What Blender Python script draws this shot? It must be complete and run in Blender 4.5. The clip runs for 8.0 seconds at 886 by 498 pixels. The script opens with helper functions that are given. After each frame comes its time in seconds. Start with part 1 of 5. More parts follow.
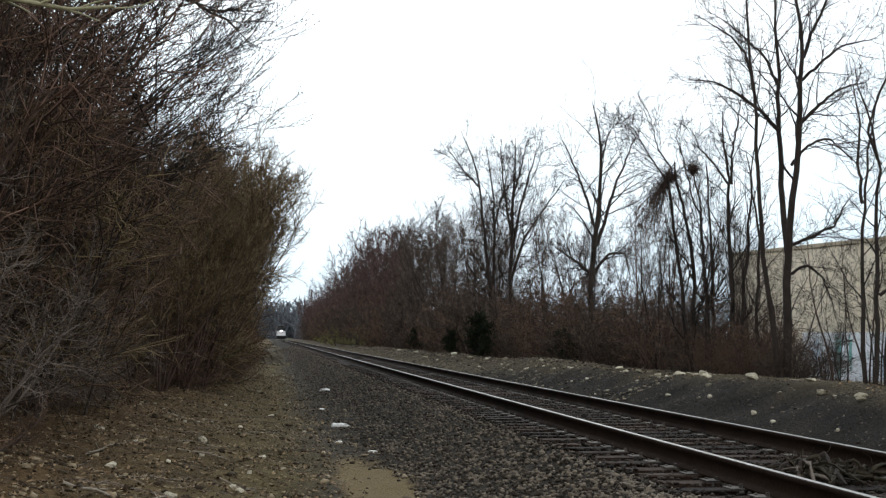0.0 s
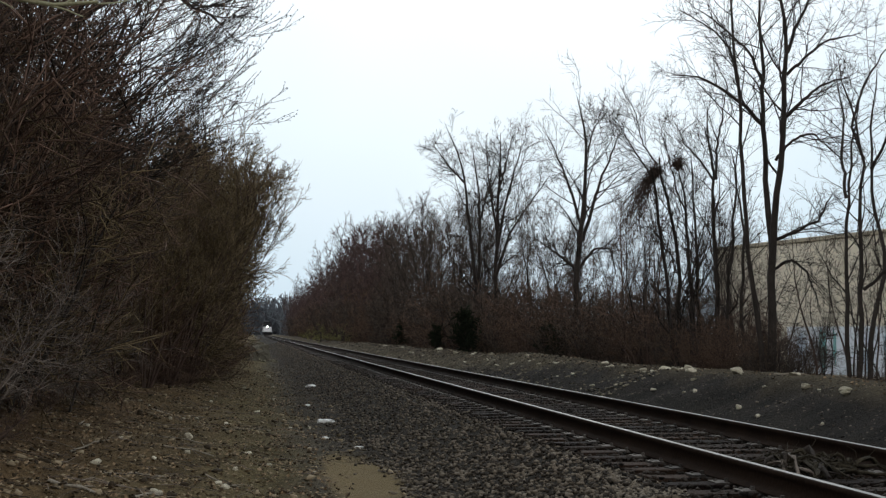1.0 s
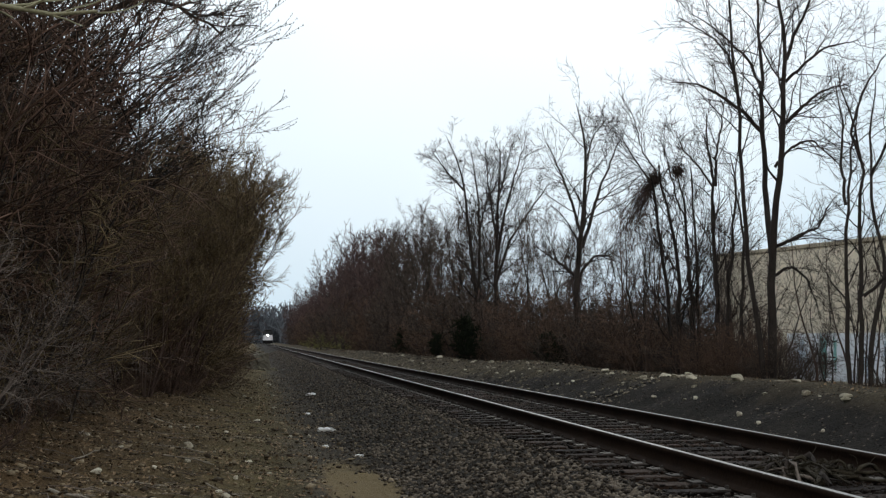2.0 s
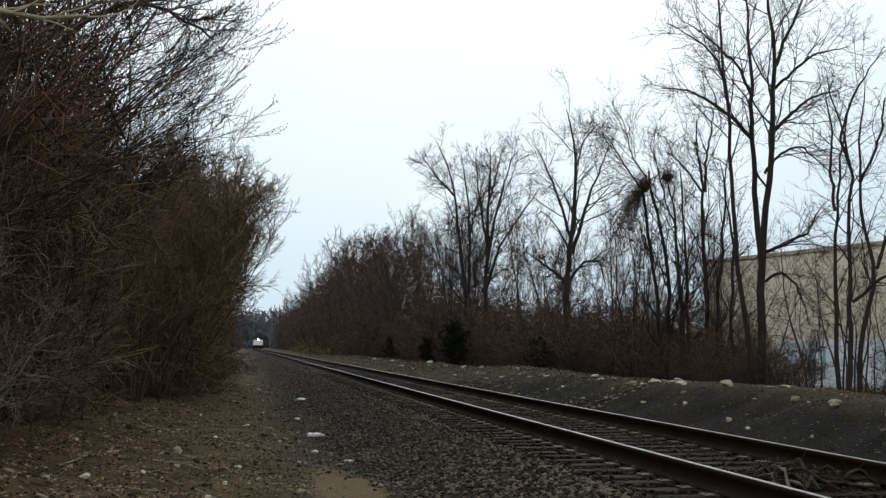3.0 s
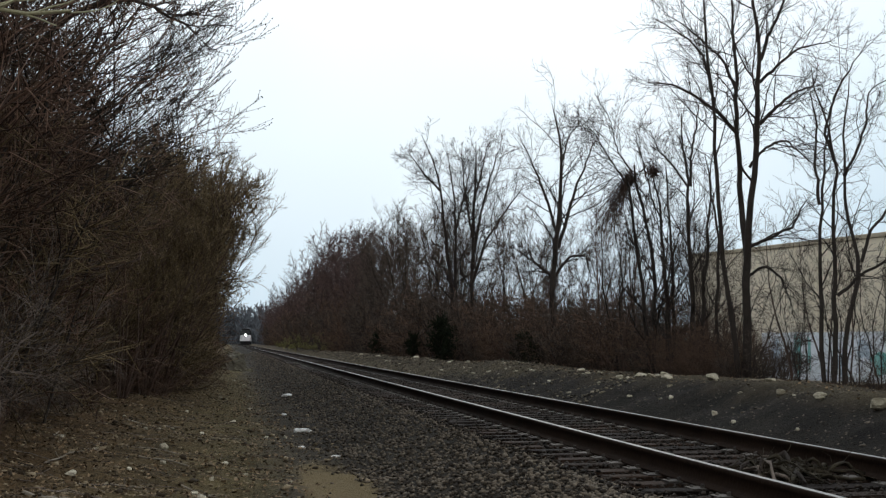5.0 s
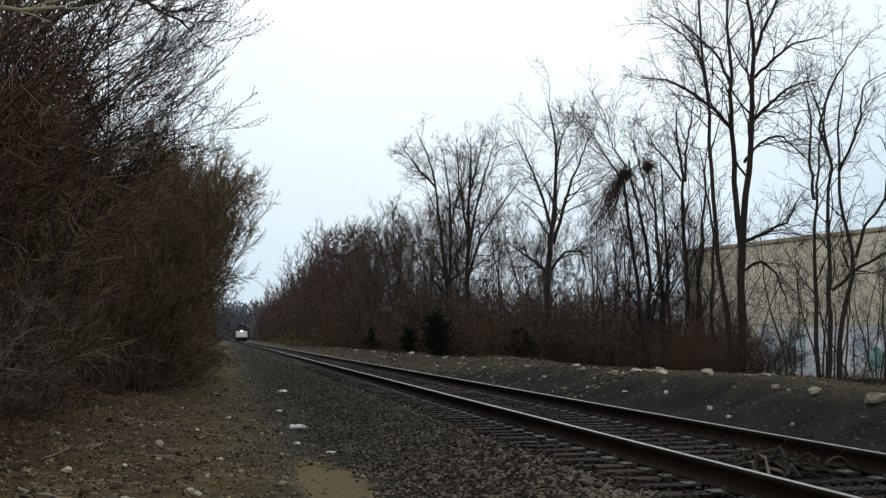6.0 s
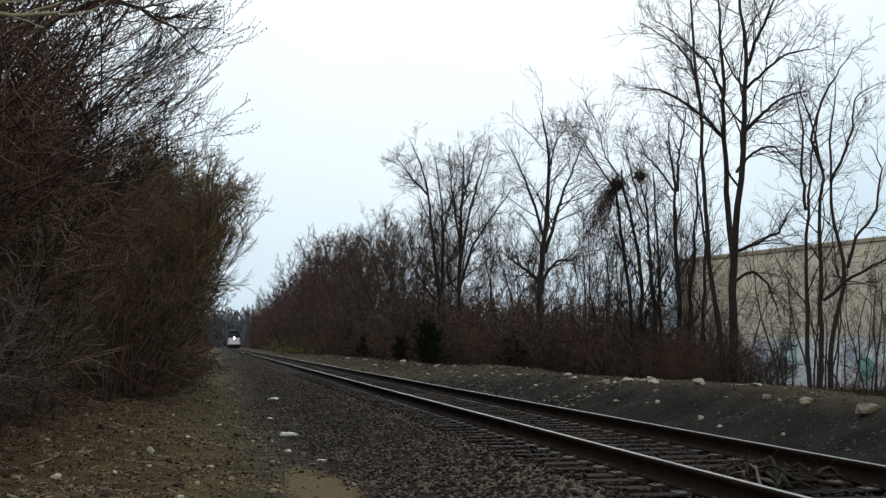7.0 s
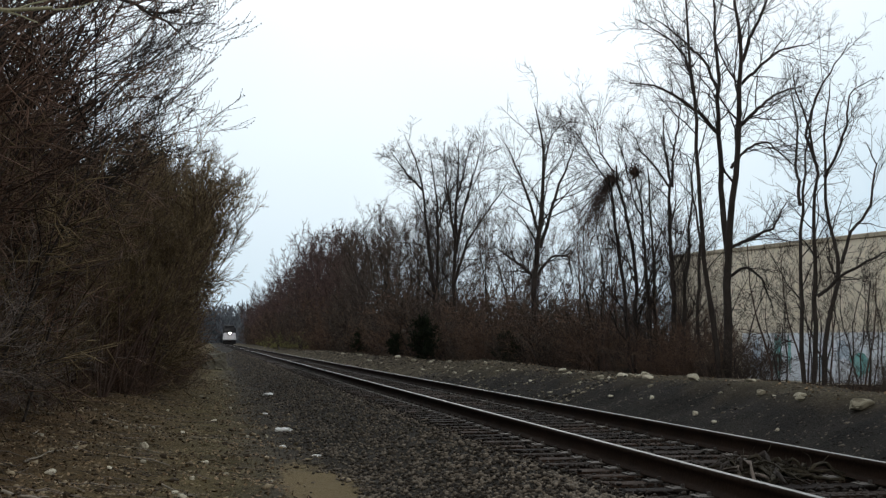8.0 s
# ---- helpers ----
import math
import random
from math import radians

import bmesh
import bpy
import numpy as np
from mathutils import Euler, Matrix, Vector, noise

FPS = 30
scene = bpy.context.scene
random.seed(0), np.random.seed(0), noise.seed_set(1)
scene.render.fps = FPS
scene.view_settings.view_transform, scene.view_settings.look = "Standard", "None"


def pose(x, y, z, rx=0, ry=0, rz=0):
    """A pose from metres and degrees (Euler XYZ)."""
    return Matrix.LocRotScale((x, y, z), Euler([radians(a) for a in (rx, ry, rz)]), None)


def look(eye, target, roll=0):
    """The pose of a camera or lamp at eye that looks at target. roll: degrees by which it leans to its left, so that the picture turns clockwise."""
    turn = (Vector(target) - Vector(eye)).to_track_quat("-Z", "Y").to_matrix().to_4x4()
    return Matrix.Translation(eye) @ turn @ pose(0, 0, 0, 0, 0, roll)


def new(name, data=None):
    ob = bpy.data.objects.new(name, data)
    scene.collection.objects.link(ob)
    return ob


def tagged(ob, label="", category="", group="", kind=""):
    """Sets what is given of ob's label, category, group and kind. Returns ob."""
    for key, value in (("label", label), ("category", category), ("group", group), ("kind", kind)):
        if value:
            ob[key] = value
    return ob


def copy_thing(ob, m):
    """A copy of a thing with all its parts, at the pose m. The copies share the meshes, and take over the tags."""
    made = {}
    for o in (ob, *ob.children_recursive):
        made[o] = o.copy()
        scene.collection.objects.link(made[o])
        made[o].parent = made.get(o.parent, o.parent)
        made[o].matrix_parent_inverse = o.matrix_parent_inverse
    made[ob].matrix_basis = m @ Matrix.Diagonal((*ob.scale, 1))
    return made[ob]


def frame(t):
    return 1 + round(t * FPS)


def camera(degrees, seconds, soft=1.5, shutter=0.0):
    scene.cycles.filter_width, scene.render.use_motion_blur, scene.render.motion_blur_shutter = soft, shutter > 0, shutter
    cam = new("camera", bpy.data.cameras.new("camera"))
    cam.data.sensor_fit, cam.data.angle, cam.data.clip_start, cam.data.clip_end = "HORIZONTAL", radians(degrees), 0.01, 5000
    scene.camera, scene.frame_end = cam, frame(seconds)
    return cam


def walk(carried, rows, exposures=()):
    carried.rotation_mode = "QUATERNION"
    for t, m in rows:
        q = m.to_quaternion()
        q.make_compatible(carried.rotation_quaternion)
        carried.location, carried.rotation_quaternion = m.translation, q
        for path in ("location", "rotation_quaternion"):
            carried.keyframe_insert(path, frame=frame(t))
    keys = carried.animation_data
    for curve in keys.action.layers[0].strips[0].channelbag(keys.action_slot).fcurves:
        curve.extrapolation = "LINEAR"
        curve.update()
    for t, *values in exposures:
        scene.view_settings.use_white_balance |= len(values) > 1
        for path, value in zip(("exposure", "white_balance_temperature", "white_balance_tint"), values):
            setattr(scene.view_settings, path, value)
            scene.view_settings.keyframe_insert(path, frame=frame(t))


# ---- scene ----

EYE = 0.92                      # the eye's height over the rail heads, which lie at z = 0
cam = camera(38.5, 8.0, soft=1.3)
PATH = [                        # seconds, turn, tilt, lean in degrees
    (0.0, -7.846, 3.986, -0.382), (0.5, -8.127, 3.942, -0.229), (1.0, -8.489, 3.789, -0.187),
    (1.5, -8.344, 3.928, 0.003), (3.0, -8.938, 4.378, -0.097), (3.5, -8.986, 4.225, -0.109),
    (4.0, -9.062, 4.153, 0.000), (4.5, -9.354, 4.227, 0.042), (6.0, -9.765, 3.965, 0.306),
    (6.5, -9.911, 4.130, 0.054), (7.0, -10.139, 4.335, 0.003), (7.5, -10.152, 4.211, -0.294),
    (8.0, -10.376, 4.133, -0.003),
]
walk(cam, [(t, pose(0, 0, EYE, 90 + tilt, lean, turn)) for t, turn, tilt, lean in PATH],
     exposures=[(0.0, 0.6), (0.3, 0.4), (0.6, 0.2), (1.0, 0.12), (8.0, 0.12)])

# ---------------------------------------------------------------- light
world = bpy.data.worlds.new("overcast")
scene.world = world
world.use_nodes = True
wn, wl = world.node_tree.nodes, world.node_tree.links
wn.clear()
sky = wn.new("ShaderNodeTexSky")
sky.sky_type, sky.sun_disc = "NISHITA", False
sky.sun_elevation, sky.sun_rotation = radians(35), radians(8)
sky.dust_density, sky.air_density = 4.0, 1.0
dim = wn.new("ShaderNodeMix")
dim.data_type, dim.blend_type = "RGBA", "MULTIPLY"
dim.inputs[0].default_value = 1.0
dim.inputs[7].default_value = (0.03, 0.03, 0.03, 1)
coord = wn.new("ShaderNodeTexCoord")
toward = wn.new("ShaderNodeVectorMath")          # the veiled sun stands ahead, over the track
toward.operation = "DOT_PRODUCT"
toward.inputs[1].default_value = Vector((0.12, 0.80, 0.57)).normalized()
ramp = wn.new("ShaderNodeValToRGB")
for p, c in ((0.60, (0.92, 0.94, 0.96, 1)), (0.90, (0.60, 0.76, 0.88, 1))):
    ramp.color_ramp.elements.new(p).color = c
ramp.color_ramp.elements[0].color = (0.94, 0.93, 0.91, 1)
ramp.color_ramp.elements[3].position, ramp.color_ramp.elements[3].color = 0.965, (0.99, 1.09, 1.16, 1)
cloud = wn.new("ShaderNodeTexNoise")
cloud.inputs["Scale"].default_value, cloud.inputs["Detail"].default_value = 2.2, 3.0
soft_cloud = wn.new("ShaderNodeMapRange")
soft_cloud.inputs[3].default_value, soft_cloud.inputs[4].default_value = -0.03, 0.03
lift = wn.new("ShaderNodeMath")
half_way = wn.new("ShaderNodeMapRange")
half_way.inputs[1].default_value, half_way.inputs[2].default_value = -1.0, 1.0
veil = wn.new("ShaderNodeMix")
veil.data_type = "RGBA"
veil.inputs[0].default_value = 0.90
back = wn.new("ShaderNodeBackground")
back.inputs[1].default_value = 1.0
wout = wn.new("ShaderNodeOutputWorld")
for a, b in ((sky.outputs[0], dim.inputs[6]), (coord.outputs["Generated"], toward.inputs[0]), (coord.outputs["Generated"], cloud.inputs[0]),
             (cloud.outputs[0], soft_cloud.inputs[0]), (toward.outputs["Value"], half_way.inputs[0]), (half_way.outputs[0], lift.inputs[0]), (soft_cloud.outputs[0], lift.inputs[1]),
             (lift.outputs[0], ramp.inputs[0]), (dim.outputs[2], veil.inputs[6]), (ramp.outputs[0], veil.inputs[7]),
             (veil.outputs[2], back.inputs[0]), (back.outputs[0], wout.inputs[0])):
    wl.new(a, b)
sun = new("sun", bpy.data.lights.new("sun", "SUN"))
sun.data.energy, sun.data.angle, sun.data.color = 0.5, radians(30), (1.0, 0.98, 0.95)
sun.matrix_world = look((12, 80, 57), (0, 0, 0))


# ---------------------------------------------------------------- materials
def material(name, dark, light, rough=0.85, scale=8.0, fine=60.0, bump=0.3, metal=0.0, island=0.0, each=0.0, spec=0.12, space="Object"):
    """A surface between two colours: large stains, fine grain, relief; island or each: how much single pieces differ."""
    m = bpy.data.materials.new(name)
    m.use_nodes = True
    n, l = m.node_tree.nodes, m.node_tree.links
    bs = n["Principled BSDF"]
    bs.inputs["Roughness"].default_value, bs.inputs["Metallic"].default_value = rough, metal
    bs.inputs["Specular IOR Level"].default_value = spec
    tc = n.new("ShaderNodeTexCoord")
    big, small = n.new("ShaderNodeTexNoise"), n.new("ShaderNodeTexNoise")
    for tex, s, d in ((big, scale, 4.0), (small, fine, 3.0)):
        tex.inputs["Scale"].default_value, tex.inputs["Detail"].default_value = s, d
        l.new(tc.outputs[space], tex.inputs["Vector"])
    add = n.new("ShaderNodeMath")
    add.operation = "MULTIPLY_ADD"
    add.inputs[1].default_value = 0.5
    half = n.new("ShaderNodeMath")
    half.operation = "MULTIPLY"
    half.inputs[1].default_value = 0.5
    l.new(small.outputs[0], half.inputs[0])
    l.new(big.outputs[0], add.inputs[0])
    l.new(half.outputs[0], add.inputs[2])
    value = add.outputs[0]
    if island or each:
        info = n.new("ShaderNodeNewGeometry" if island else "ShaderNodeObjectInfo")
        ran = info.outputs["Random Per Island" if island else "Random"]
        sway = n.new("ShaderNodeMath")
        sway.operation = "MULTIPLY_ADD"
        sway.inputs[1].default_value = island or each
        l.new(ran, sway.inputs[0])
        l.new(value, sway.inputs[2])
        less = n.new("ShaderNodeMath")
        less.operation = "SUBTRACT"
        less.inputs[1].default_value = (island or each) * 0.5
        l.new(sway.outputs[0], less.inputs[0])
        value = less.outputs[0]
    r = n.new("ShaderNodeValToRGB")
    r.color_ramp.elements[0].position, r.color_ramp.elements[0].color = 0.3, (*dark, 1)
    r.color_ramp.elements[1].position, r.color_ramp.elements[1].color = 0.7, (*light, 1)
    l.new(value, r.inputs[0])
    l.new(r.outputs[0], bs.inputs["Base Color"])
    if bump:
        b = n.new("ShaderNodeBump")
        b.inputs["Strength"].default_value, b.inputs["Distance"].default_value = bump, 0.02
        l.new(small.outputs[0], b.inputs["Height"])
        l.new(b.outputs[0], bs.inputs["Normal"])
    return m


BARK = material("bark", (0.016, 0.013, 0.011), (0.052, 0.043, 0.038), scale=3, fine=40, bump=0.6, island=0.3)
BARK_RED = material("reddish_bark", (0.038, 0.025, 0.020), (0.11, 0.075, 0.06), scale=3, fine=40, bump=0.6, island=0.4)
BARK_GREY = material("grey_twigs", (0.042, 0.034, 0.029), (0.19, 0.155, 0.13), scale=3, fine=50, bump=0.3, island=0.7)
TWIG = material("brown_twigs", (0.040, 0.026, 0.018), (0.15, 0.097, 0.068), scale=2, fine=50, bump=0.0, island=0.8)
TWIG_RED = material("russet_twigs", (0.050, 0.031, 0.023), (0.175, 0.108, 0.078), scale=2, fine=50, bump=0.0, island=0.7)
BRUSH = material("grey_brown_twigs", (0.034, 0.026, 0.021), (0.115, 0.088, 0.070), scale=2, fine=50, bump=0.0, island=0.7)
TWIG_PLUM = material("purplish_twigs", (0.042, 0.027, 0.025), (0.13, 0.088, 0.08), scale=2, fine=50, bump=0.0, island=0.7)
TWIG_OLIVE = material("olive_twigs", (0.060, 0.044, 0.024), (0.20, 0.148, 0.080), scale=2, fine=50, bump=0.0, island=0.7)
PALE_BRANCH = material("pale_green_bark", (0.20, 0.19, 0.11), (0.38, 0.36, 0.24), scale=6, fine=60, bump=0.4)
NEEDLES = material("evergreen", (0.006, 0.009, 0.005), (0.020, 0.026, 0.013), scale=4, fine=40, bump=0.0, island=0.6)
STONE = material("ballast_stone", (0.027, 0.0215, 0.0165), (0.147, 0.121, 0.092), scale=3, fine=50, bump=0.3, island=0.9)
PALE_STONE = material("pale_stone", (0.26, 0.235, 0.17), (0.60, 0.55, 0.43), scale=5, fine=40, bump=0.6, each=0.6)
LEAF = material("dead_leaf", (0.050, 0.032, 0.018), (0.25, 0.175, 0.105), scale=8, fine=60, bump=0.0, island=1.2)
STEEL = material("rusty_rail", (0.009, 0.0055, 0.0042), (0.027, 0.0165, 0.011), rough=0.85, scale=2, fine=30, bump=0.3, spec=0.05)
SHINE = material("worn_rail_head", (0.13, 0.125, 0.12), (0.24, 0.235, 0.225), rough=0.5, scale=1, fine=20, bump=0.05, metal=0.9, spec=0.5)
PLATE = material("worn_tie_plate", (0.035, 0.030, 0.026), (0.12, 0.106, 0.093), rough=0.75, scale=6, fine=50, bump=0.3, metal=0.4, each=0.5, spec=0.5)
TIE = material("weathered_tie", (0.009, 0.0055, 0.004), (0.034, 0.021, 0.0145), scale=3, fine=45, bump=0.8, each=0.6)
WALL = material("cream_wall", (0.66, 0.59, 0.46), (0.80, 0.73, 0.59), scale=0.5, fine=14, bump=0.2)
WHITE = material("white_overpaint", (0.70, 0.75, 0.80), (0.82, 0.86, 0.90), scale=0.8, fine=12, bump=0.1)
TEAL = material("teal_paint", (0.10, 0.38, 0.36), (0.40, 0.62, 0.60), scale=2, fine=12, bump=0.1)
PALE_BLUE = material("pale_blue_paint", (0.42, 0.52, 0.62), (0.58, 0.66, 0.74), scale=2, fine=12, bump=0.1)
ROOF = material("tan_coping", (0.30, 0.26, 0.19), (0.46, 0.41, 0.31), scale=1, fine=20, bump=0.2)
WHITE_TRASH = material("white_paper", (0.6, 0.6, 0.58), (0.85, 0.85, 0.83), scale=10, fine=60, bump=0.2)
LOCO_DARK = material("dark_loco_paint", (0.006, 0.006, 0.007), (0.016, 0.016, 0.018), rough=0.55, scale=1, fine=20, bump=0.05, spec=0.15)
LOCO_WHITE = material("white_loco_paint", (0.5, 0.5, 0.52), (0.66, 0.66, 0.68), rough=0.4, scale=1, fine=20, bump=0.05, spec=0.5)
GLASS = material("dark_windscreen", (0.01, 0.012, 0.014), (0.02, 0.022, 0.025), rough=0.08, scale=1, fine=20, bump=0.0, spec=0.5)
CONCRETE = material("old_concrete", (0.06, 0.054, 0.042), (0.20, 0.185, 0.145), scale=5, fine=30, bump=0.5)
# distance haze painted in: pale blue-grey instead of brown twigs
FAR = material("haze_tinted_twigs", (0.09, 0.10, 0.115), (0.16, 0.175, 0.195), scale=0.6, fine=10, bump=0.0, island=0.6)

LAMP = bpy.data.materials.new("headlight_glow")
LAMP.use_nodes = True
LAMP.node_tree.nodes["Principled BSDF"].inputs["Emission Color"].default_value = (1.0, 0.97, 0.92, 1)
LAMP.node_tree.nodes["Principled BSDF"].inputs["Emission Strength"].default_value = 30.0


def ground_material():
    """One soil sheet: leafy bank, worn path with a sandy patch, dark ballast bed, cinder berm, brown field."""
    m = bpy.data.materials.new("ground_soil")
    m.use_nodes = True
    n, l = m.node_tree.nodes, m.node_tree.links
    bs = n["Principled BSDF"]
    bs.inputs["Roughness"].default_value, bs.inputs["Specular IOR Level"].default_value = 0.95, 0.08
    tc, sep = n.new("ShaderNodeTexCoord"), n.new("ShaderNodeSeparateXYZ")
    l.new(tc.outputs["Object"], sep.inputs[0])

    def noise_at(s, d=5.0):
        t = n.new("ShaderNodeTexNoise")
        t.inputs["Scale"].default_value, t.inputs["Detail"].default_value = s, d
        l.new(tc.outputs["Object"], t.inputs["Vector"])
        return t.outputs[0]

    def math(op, a, b, c=None):
        k = n.new("ShaderNodeMath")
        k.operation = op
        for i, v in enumerate((a, b, c)):
            if isinstance(v, (int, float)):
                k.inputs[i].default_value = v
            elif v is not None:
                l.new(v, k.inputs[i])
        return k.outputs[0]

    def ramp_of(v, stops):
        r = n.new("ShaderNodeValToRGB")
        while len(r.color_ramp.elements) < len(stops):
            r.color_ramp.elements.new(0.5)
        for e, (p, c) in zip(r.color_ramp.elements, stops):
            e.position, e.color = p, (*c, 1)
        l.new(v, r.inputs[0])
        return r.outputs[0]

    def mix(f, a, b):
        k = n.new("ShaderNodeMix")
        k.data_type = "RGBA"
        l.new(f, k.inputs[0])
        l.new(a, k.inputs[6])
        l.new(b, k.inputs[7])
        return k.outputs[2]

    wob, mid, fine, grit = noise_at(0.8), noise_at(4.0), noise_at(22.0), noise_at(70.0, 3.0)
    x = math("MULTIPLY_ADD", math("SUBTRACT", wob, 0.5), 1.2, sep.outputs[0])
    x = math("MULTIPLY_ADD", math("SUBTRACT", mid, 0.5), 0.6, x)
    creep = n.new("ShaderNodeMapRange")                           # litter creeps over the berm farther along
    creep.inputs[1].default_value, creep.inputs[2].default_value, creep.inputs[4].default_value = 30.0, 46.0, 1.5
    l.new(sep.outputs[1], creep.inputs[0])
    x = math("MULTIPLY_ADD", creep.outputs[0], math("GREATER_THAN", sep.outputs[0], 5.9), x)
    across = math("MULTIPLY_ADD", x, 1 / 24.0, 10 / 24.0)        # 0 at x = -10, 1 at x = 14
    at = lambda v: (v + 10) / 24.0
    low = ramp_of(across, ((at(-5), (0.026, 0.016, 0.008)), (at(-2.0), (0.038, 0.025, 0.012)), (at(0.2), (0.041, 0.032, 0.015)),
                           (at(0.9), (0.028, 0.023, 0.017)), (at(1.45), (0.014, 0.012, 0.009)), (at(6.2), (0.0045, 0.004, 0.0034)),
                           (at(7.6), (0.005, 0.004, 0.004)), (at(8.4), (0.032, 0.026, 0.016)), (at(11), (0.021, 0.014, 0.008))))
    high = ramp_of(across, ((at(-5), (0.092, 0.053, 0.026)), (at(-2.0), (0.155, 0.097, 0.047)), (at(0.2), (0.170, 0.135, 0.066)),
                            (at(0.9), (0.098, 0.083, 0.061)), (at(1.45), (0.055, 0.047, 0.038)), (at(6.2), (0.029, 0.025, 0.019)),
                            (at(7.6), (0.033, 0.028, 0.023)), (at(8.4), (0.105, 0.084, 0.052)), (at(11), (0.055, 0.041, 0.026))))
    grain = math("MULTIPLY_ADD", fine, 0.5, math("MULTIPLY", grit, 0.5))
    g = n.new("ShaderNodeMapRange")
    g.inputs[1].default_value, g.inputs[2].default_value = 0.36, 0.68
    l.new(math("MULTIPLY_ADD", math("SUBTRACT", noise_at(1.7), 0.5), 0.45, grain), g.inputs[0])
    col = mix(g.outputs[0], low, high)
    # the bare sandy patch on the path
    dx = math("MULTIPLY", math("SUBTRACT", sep.outputs[0], 1.15), 2.4)
    dy = math("MULTIPLY", math("SUBTRACT", sep.outputs[1], 13.6), 0.36)
    r2 = math("ADD", math("MULTIPLY", dx, dx), math("MULTIPLY", dy, dy))
    r2 = math("MULTIPLY_ADD", math("SUBTRACT", mid, 0.5), 1.6, r2)
    s = n.new("ShaderNodeMapRange")
    s.inputs[1].default_value, s.inputs[2].default_value, s.inputs[3].default_value, s.inputs[4].default_value = 0.6, 1.3, 0.9, 0.0
    l.new(r2, s.inputs[0])
    sand = ramp_of(grain, ((0.3, (0.13, 0.096, 0.047)), (0.7, (0.24, 0.184, 0.10))))
    l.new(mix(s.outputs[0], col, sand), bs.inputs["Base Color"])
    b = n.new("ShaderNodeBump")
    b.inputs["Strength"].default_value, b.inputs["Distance"].default_value = 0.9, 0.09
    l.new(grain, b.inputs["Height"])
    l.new(b.outputs[0], bs.inputs["Normal"])
    return m


GROUND = ground_material()


# ---------------------------------------------------------------- mesh helpers
def part(name, bm, mat, parent=None, label=""):
    me = bpy.data.meshes.new(name)
    bm.to_mesh(me)
    bm.free()
    me.materials.append(mat)
    ob = new(name, me)
    if parent:
        ob.parent = parent
    if label:
        ob["label"] = label
    return ob


def raw(name, verts, quads, mat, parent=None, label="", smooth=False):
    """A mesh from numpy arrays: verts (n, 3), faces (m, 3 or 4)."""
    me = bpy.data.meshes.new(name)
    k = quads.shape[1]
    me.vertices.add(len(verts))
    me.vertices.foreach_set("co", np.asarray(verts, np.float32).ravel())
    me.loops.add(quads.size)
    me.loops.foreach_set("vertex_index", quads.astype(np.int32).ravel())
    me.polygons.add(len(quads))
    me.polygons.foreach_set("loop_start", np.arange(0, quads.size, k, dtype=np.int32))
    if smooth:
        me.polygons.foreach_set("use_smooth", np.ones(len(quads), bool))
    me.update(calc_edges=True)
    me.validate()
    me.materials.append(mat)
    ob = new(name, me)
    if parent:
        ob.parent = parent
    if label:
        ob["label"] = label
    return ob


def box(bm, x0, x1, y0, y1, z0, z1, bevel=0.0):
    made = bmesh.ops.create_cube(bm, size=1, matrix=Matrix.Translation(((x0 + x1) / 2, (y0 + y1) / 2, (z0 + z1) / 2)) @ Matrix.Diagonal((x1 - x0, y1 - y0, z1 - z0, 1)))
    if bevel:
        edges = list({e for v in made["verts"] for e in v.link_edges})  # all twelve
        bmesh.ops.bevel(bm, geom=edges, offset=bevel, segments=2, affect="EDGES", profile=0.5)
    return bm


def unit(v):
    return v / np.maximum(np.linalg.norm(v, axis=-1, keepdims=True), 1e-9)


def limbs(rng, start, way, length, radius, steps, wander, rise=0.0, thin=0.25):
    """Wandering branches: points (n, steps + 1, 3) and radii. rise > 0 bends them upwards, < 0 lets them hang."""
    n = len(start)
    pts, d = [start], unit(way)
    for k in range(steps):
        d = unit(d + rng.normal(0, wander, (n, 3)) + np.array([0, 0, rise]))
        pts.append(pts[-1] + d * (length / steps)[:, None])
    rad = radius[:, None] * np.linspace(1, thin, steps + 1)[None]
    return np.stack(pts, 1), rad


def offshoots(rng, pts, rad, length, per, first=0.25, spread=0.9, ratio=0.5, girth=0.5, up=0.2, side=None):
    """Where the next order of branches starts: start, way, length, radius."""
    n, s, _ = pts.shape
    t = first + (0.98 - first) * (np.arange(per)[None] + rng.random((n, per))) / per
    f = t * (s - 1)
    i = np.minimum(f.astype(int), s - 2)
    w = (f - i)[..., None]
    row = np.arange(n)[:, None]
    a, b = pts[row, i], pts[row, i + 1]
    start = a * (1 - w) + b * w
    along = unit(b - a)
    out = rng.normal(0, 1, (n, per, 3))
    out -= (out * along).sum(-1, keepdims=True) * along
    way = unit(along + spread * unit(out) * rng.uniform(0.6, 1.3, (n, per, 1)) + np.array([0, 0, up]))
    if side is not None:
        way = unit(way + side)
    ln = length[:, None] * ratio * (1.15 - 0.6 * t) * rng.uniform(0.6, 1.4, (n, per))
    rd = (rad[row, i] * (1 - w[..., 0]) + rad[row, i + 1] * w[..., 0]) * girth
    return start.reshape(-1, 3), way.reshape(-1, 3), ln.ravel(), rd.ravel()


